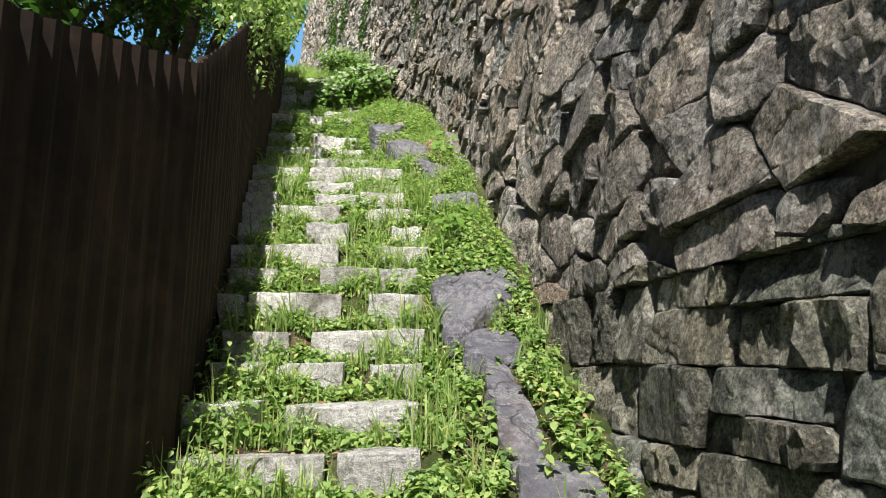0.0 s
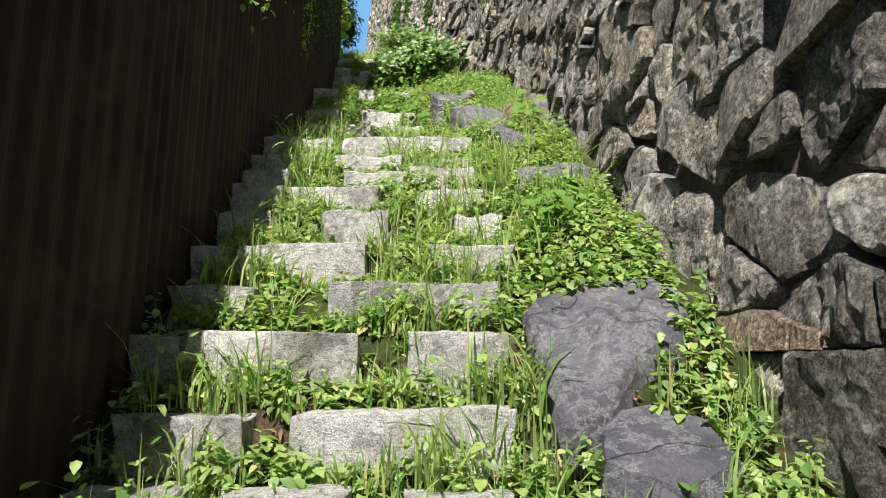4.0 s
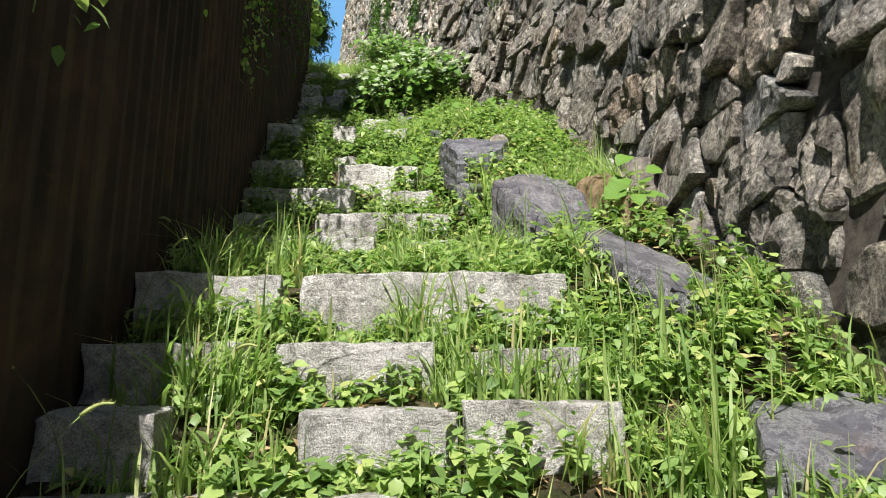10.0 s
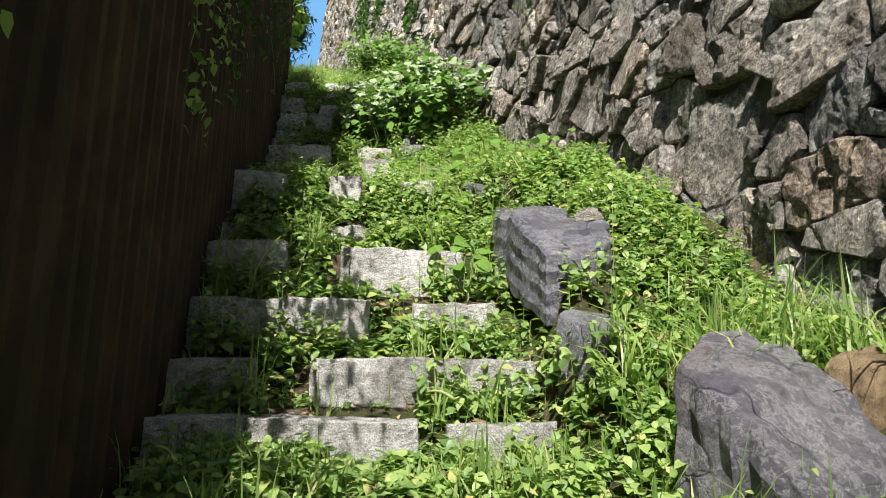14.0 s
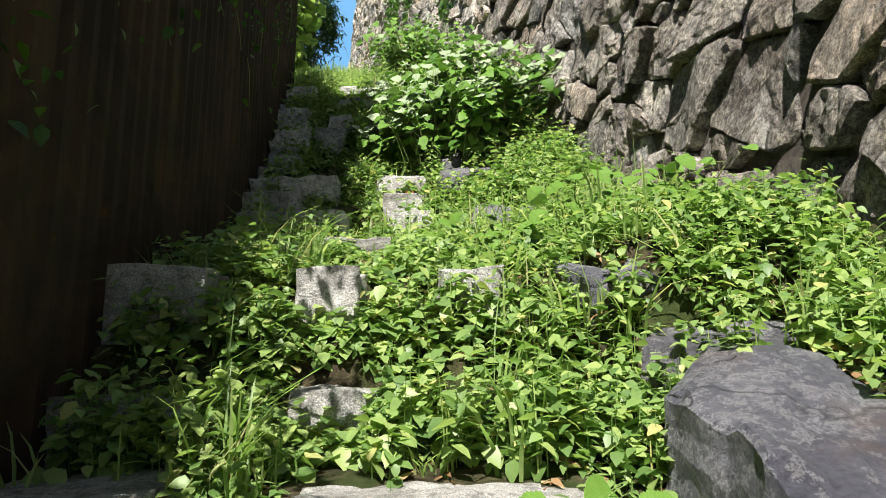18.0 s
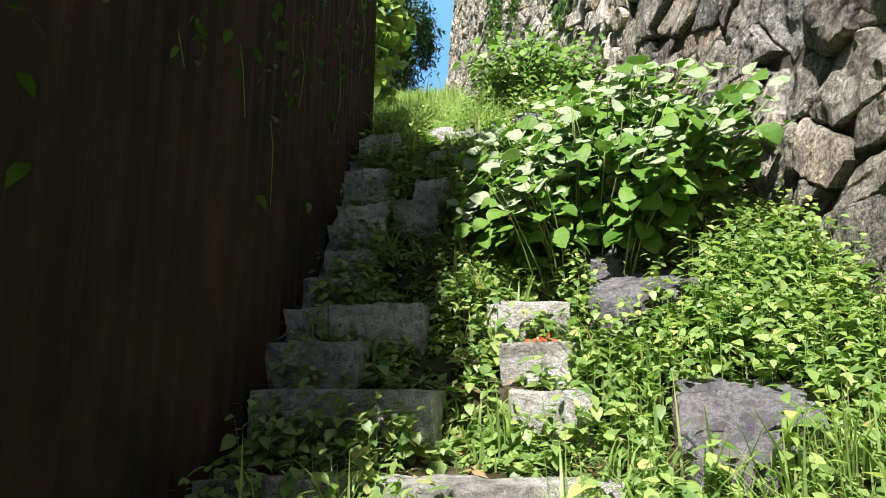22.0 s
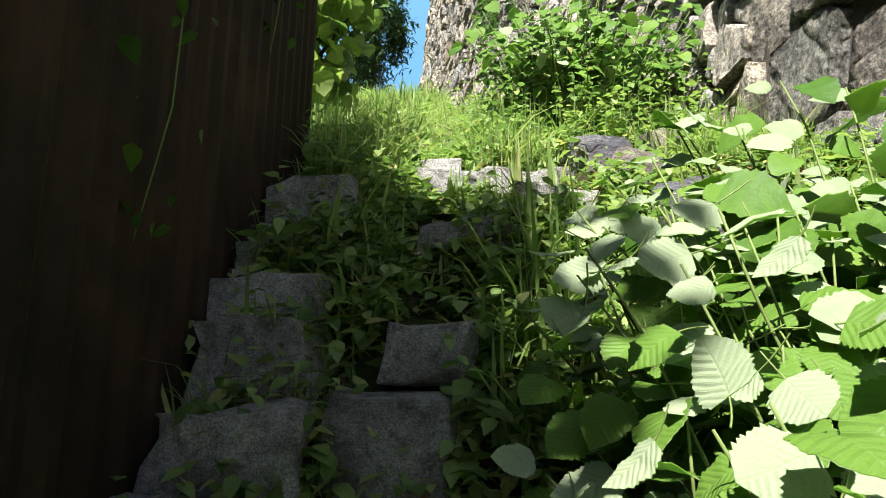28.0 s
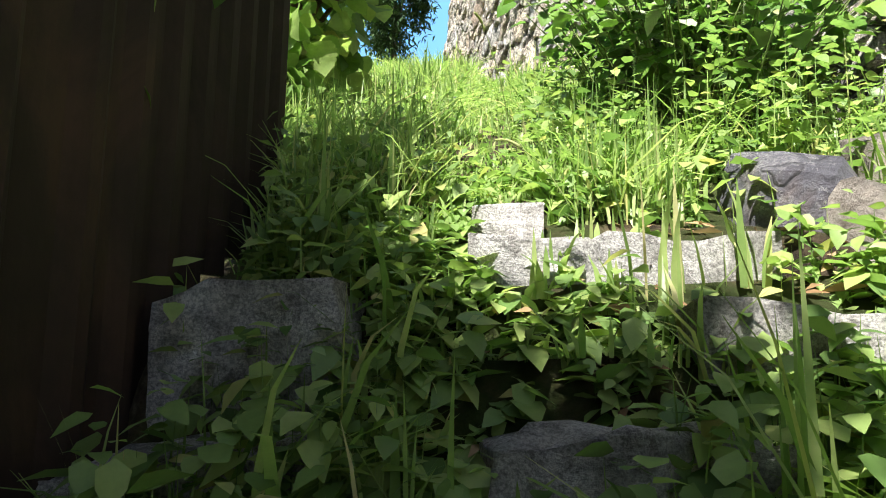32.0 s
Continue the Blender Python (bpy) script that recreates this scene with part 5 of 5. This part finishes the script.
# ---- trees and creepers ----
def tree(name, label, foot, crown, radius, count, size, seed, mat=TREE_LEAF, template=SMALL, lean=(0, 0)):
    rnd = random.Random(seed)
    root = thing(name, label, "tree")
    base = Vector(foot)
    top = Vector(crown)
    pts = [base.lerp(top, k / 6) + Vector((rnd.uniform(-0.12, 0.12), rnd.uniform(-0.12, 0.12), 0)) * (k > 0) for k in range(7)]
    part("trunk", tube(pts, 0.13, 0.04, 8), BARK, root)
    clumps = []
    for k in range(26):
        d = Vector((rnd.gauss(0, 1), rnd.gauss(0, 1), rnd.gauss(0, 0.8)))
        d = d.normalized() * rnd.uniform(0.4, 1.0)
        tip = top + Vector((d.x * radius[0], d.y * radius[1], d.z * radius[2]))
        clumps.append(tip)
        start = pts[rnd.randrange(3, 7)]
        part("limb", tube([start.lerp(tip, u) + Vector((0, 0, -0.12 * math.sin(u * 3.1))) for u in (0, 0.3, 0.6, 1)], 0.035, 0.008, 5), BARK, root)
    pick = np.array([tuple(clumps[rnd.randrange(len(clumps))]) for _ in range(count)])
    g = np.random.default_rng(seed)
    at = pick + g.normal(0, 1, (count, 3)) * np.array(radius) * 0.2
    v, q = leaves(template, at, g.uniform(0, 6.28, count), g.normal(-0.3, 0.4, count), g.normal(0, 0.4, count), size * g.uniform(0.6, 1.3, count))
    tagged(piece("crown", big_mesh("crown", v, q, mat), root), kind="stuff")
    return root


tree("tree", "leafy green tree behind the steel fence", (-2.6, 4.6, hill(4) - 0.6), (-1.75, 5.2, 5.7), (0.8, 1.5, 1.0), 8000, 0.10, 21)
tree("tree", "leafy green tree behind the middle of the fence", (-2.7, 7.4, hill(7) - 0.6), (-2.1, 7.6, 8.3), (1.1, 1.6, 1.5), 8000, 0.10, 28)
tree("tree", "leafy green tree overhanging the upper fence", (-2.4, 9.0, hill(9) - 0.6), (-2.15, 9.1, 9.9), (1.1, 1.4, 1.5), 8000, 0.10, 22)
# Three branches above view, placed so that their shadows fall on the steps.
tree("tree", "leafy green tree with an unseen branch added to shade the upper steps", (-2.4, 10.6, hill(10) - 0.6), (-0.6, 9.8, 10.0), (0.46, 0.95, 0.4), 6200, 0.10, 29)
tree("tree", "leafy green tree with an unseen low branch added to shade the steps", (-2.3, 9.6, hill(9) - 0.6), (-0.62, 8.9, 8.75), (0.4, 1.1, 0.35), 4000, 0.10, 33)
tree("tree", "leafy green tree with an unseen small branch added to shade the middle steps", (-2.3, 7.9, hill(7) - 0.6), (-0.62, 7.05, 8.2), (0.3, 0.6, 0.3), 3200, 0.10, 34)
# Wide crown out of view, added to cut the sky light on the fence.
tree("tree", "spreading leafy tree out of view, added to block sky over the fence", (-2.6, 8.6, hill(8) - 0.6), (-1.15, 8.6, 9.9), (0.6, 1.9, 0.5), 7000, 0.11, 35)
tree("tree", "leafy green tree leaning towards the lower steps", (-2.8, 6.0, hill(6) - 0.6), (-2.0, 6.2, 7.9), (0.9, 1.4, 0.9), 6000, 0.11, 31)
tree("tree", "leafy green tree leaning towards the upper steps", (-2.9, 11.2, hill(11) - 0.6), (-2.9, 10.4, 10.3), (1.1, 1.2, 1.4), 7000, 0.11, 32)
tree("tree", "leafy green tree behind the end of the fence", (-2.6, 12.4, hill(12) - 0.6), (-3.0, 11.5, 8.8), (0.75, 1.0, 1.0), 4500, 0.10, 30)
tree("tree", "broad-leaved tree past the end of the fence", (-2.0, 15.4, hill(15) - 0.6), (-1.5, 15.2, 9.3), (0.5, 0.7, 1.0), 900, 0.14, 23, WEED, HEART)
tree("tree", "dark leafy tree behind the lower fence", (-3.6, 0.4, -0.4), (-2.3, 1.6, 3.9), (1.2, 1.8, 1.4), 7000, 0.11, 24)
tree("tree", "tall dark leafy tree further behind the fence", (-5.5, 6.0, 2.0), (-5.0, 7.0, 8.5), (2.2, 3.0, 2.4), 7000, 0.14, 26)
tree("tree", "shrubby green tree at the top of the slope", (-4.9, 21.0, hill(21)), (-4.7, 21.0, 12.6), (1.0, 1.5, 1.6), 5000, 0.13, 27)
tree("pine_tree", "dark green pine beside the far wall", (-4.0, 31.2, hill(31)), (-3.7, 31.0, 16.9), (0.95, 1.2, 2.0), 7000, 0.2, 25, NEEDLE, NARROW)


def creeper(name, label, points, size, mat, hang):
    a = np.array(points)
    n = len(a)
    v, q = leaves(SMALL, a[:, :3], gen.uniform(0, 6.28, n), gen.normal(-0.6, 0.4, n), gen.normal(0, 0.5, n), size * gen.uniform(0.6, 1.3, n))
    return stuff(name, label, [(v, q)], mat, "creeper")


place_back = wall_map(WALL_BACK, 0.10, 0.35)[0]
place_wall = wall_map(WALL, 0.12, 0.35)[0]
rnd = random.Random(41)


def ivy_points(place, s0, s1, h0, h1, n):
    out = []
    for _ in range(n):
        s, h = rnd.uniform(s0, s1), rnd.uniform(h0, h1)
        if noise.noise((s * 1.2, h * 0.35, 5.0)) + 0.25 * (h - h0) / (h1 - h0) > 0.12:
            out.append(place(s, h, rnd.uniform(0.03, 0.12)))
    return out


creeper("ivy", "green creeper hanging down the far wall", ivy_points(place_back, 1.5, 7.5, 1.4, 6.3, 7000), 0.09, TREE_LEAF, 1)
creeper("ivy", "green creeper tufts on the rubble wall", ivy_points(place_wall, 14.0, 18.3, 1.9, 5.0, 1800), 0.06, TREE_LEAF, 1)
vine = []
for _ in range(7000):
    y = rnd.uniform(4.2, 9.5)
    drop = abs(rnd.gauss(0, 0.3))
    if noise.noise((y * 2.2, 0.3, 8.0)) > drop * 0.9 - 0.25:
        vine.append((along(FENCE, y) + rnd.uniform(-0.35, 0.1), y, along(FENCE_TOP, y) + 0.35 - drop))
creeper("vine", "yellow-green leafy vine draped over the fence top", vine, 0.07, WEED, 1)
vine = []
for _ in range(6000):
    y = rnd.uniform(8.0, 13.2)
    drop = abs(rnd.gauss(0, 0.35))
    vine.append((along(FENCE, y) + rnd.uniform(-0.5, 0.12), y, along(FENCE_TOP, y) + 0.55 - drop))
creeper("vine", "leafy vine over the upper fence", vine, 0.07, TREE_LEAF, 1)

vine = []
for _ in range(2600):
    y = rnd.gauss(6.2, 0.8)
    drop = rnd.uniform(-0.4, 0.4)
    out = rnd.uniform(-0.1, 0.42) * (1 - 0.55 * max(0.0, drop))
    if noise.noise((y * 3.1, drop * 2.2, 4.0)) > -0.05:
        vine.append((along(FENCE, y) + 0.04 + out, y, along(FENCE_TOP, y) - drop))
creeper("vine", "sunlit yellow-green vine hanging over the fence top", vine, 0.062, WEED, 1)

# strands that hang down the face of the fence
# Strands past y 7.2 take the darker tree leaf: missing sun as colour.
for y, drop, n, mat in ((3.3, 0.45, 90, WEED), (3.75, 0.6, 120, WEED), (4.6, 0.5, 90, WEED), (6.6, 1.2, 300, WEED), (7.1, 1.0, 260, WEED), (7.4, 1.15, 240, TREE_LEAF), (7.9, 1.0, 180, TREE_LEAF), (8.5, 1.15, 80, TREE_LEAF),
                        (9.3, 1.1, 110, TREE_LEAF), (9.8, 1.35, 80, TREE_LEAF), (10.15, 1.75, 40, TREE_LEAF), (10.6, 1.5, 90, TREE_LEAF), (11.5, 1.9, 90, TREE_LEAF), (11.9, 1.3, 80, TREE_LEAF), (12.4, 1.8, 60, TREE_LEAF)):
    top = along(FENCE_TOP, y) + 0.15
    line = [Vector((along(FENCE, y + 0.1 * k / 8) + 0.03 + 0.04 * math.sin(k * 1.3 + y), y + 0.1 * math.sin(k * 0.7 + y), top - (drop + 0.15) * k / 8)) for k in range(9)]
    strand = thing("hanging_vine", "thin leafy vine hanging down the steel fence", "vine", "vines on the fence")
    part("stem", tube(line, 0.004, 0.0015, 5), STEM, strand)
    at = np.array([tuple(line[0].lerp(line[-1], u) + Vector((rnd.uniform(-0.02, 0.10), rnd.gauss(0, 0.13), rnd.uniform(-0.05, 0.05)))) for u in (rnd.random() ** 1.5 for _ in range(n))])
    v, q = leaves(OVATE, at, gen.uniform(0, 6.28, n), gen.normal(-0.7, 0.35, n), gen.normal(0, 0.4, n), gen.uniform(0.022, 0.055, n))
    tagged(piece("leaves", big_mesh("leaves", v, q, mat), strand), kind="stuff")

# drooping seed heads of the tall grass
def seed_heads(places, seed):
    rnd = random.Random(seed)
    for x, y in places:
        z = ground_z(x, y)
        h, a, r = rnd.uniform(0.3, 0.5), rnd.uniform(0, 6.28), rnd.uniform(0.1, 0.22)
        line = [Vector((x + math.cos(a) * r * u * u, y + math.sin(a) * r * u * u, z - 0.02 + h * (u - 0.12 * u ** 3))) for u in (k / 7 for k in range(8))]
        plant = thing("seed_grass", "tall thin grass stalk with a nodding bristly seed head", "grass", "grass stalks in seed")
        part("stalk", tube(line, 0.0016, 0.0009, 5), STEM, plant)
        ahead = (line[-1] - line[-2]).normalized()
        spike = [line[-1] + ahead * 0.075 * k / 6 + Vector((0, 0, -0.0009 * k * k)) for k in range(7)]
        bm = tube(spike, 0.0042, 0.0024, 7)
        for _ in range(46):
            k = rnd.uniform(0, 5.9)
            p = spike[int(k)].lerp(spike[int(k) + 1], k % 1)
            d = (Vector((rnd.gauss(0, 1), rnd.gauss(0, 1), rnd.gauss(0, 1))).normalized() + ahead * 1.2).normalized() * 0.011
            s = d.orthogonal().normalized() * 0.0006
            bm.faces.new([bm.verts.new(q) for q in (p - s, p + s, p + d)])
        part("seed_head", bm, SEED, plant, "bristly pale green seed head")


seed_heads([(0.12, 3.7), (0.2, 3.95), (0.3, 4.2), (0.05, 4.6), (0.16, 4.9), (0.95, 4.3), (0.6, 5.2), (0.25, 5.5), (1.5, 4.4), (1.75, 4.5), (1.95, 4.3), (1.3, 5.1), (0.9, 5.6), (1.45, 6.9), (0.3, 7.2), (0.15, 7.35), (-0.05, 12.9), (-0.2, 13.1)], 15)

# red petals on a step
petals = thing("red_petals", "crumpled red petals lying on a granite step", "petals", at=(0.43, 10.49, 0))
rnd = random.Random(77)
for _ in range(7):

    px, py = rnd.gauss(0, 0.022), rnd.gauss(0, 0.02)
    v, q = turned_leaves(leaf_rows((0.1, 0.35, 0.42, 0.3, 0.1), (0, 0.25, 0.55, 0.85, 1), 0.5, 0.4), np.array([(px, py, 5.815 + rnd.uniform(0.004, 0.016))]), frames_from(np.array([rnd.uniform(0, 6.28)]), np.array([rnd.gauss(0.2, 0.3)]), np.array([rnd.gauss(0, 0.5)])), np.array([0.03]))
    piece("petal", big_mesh("petal", v, q, RED), petals)
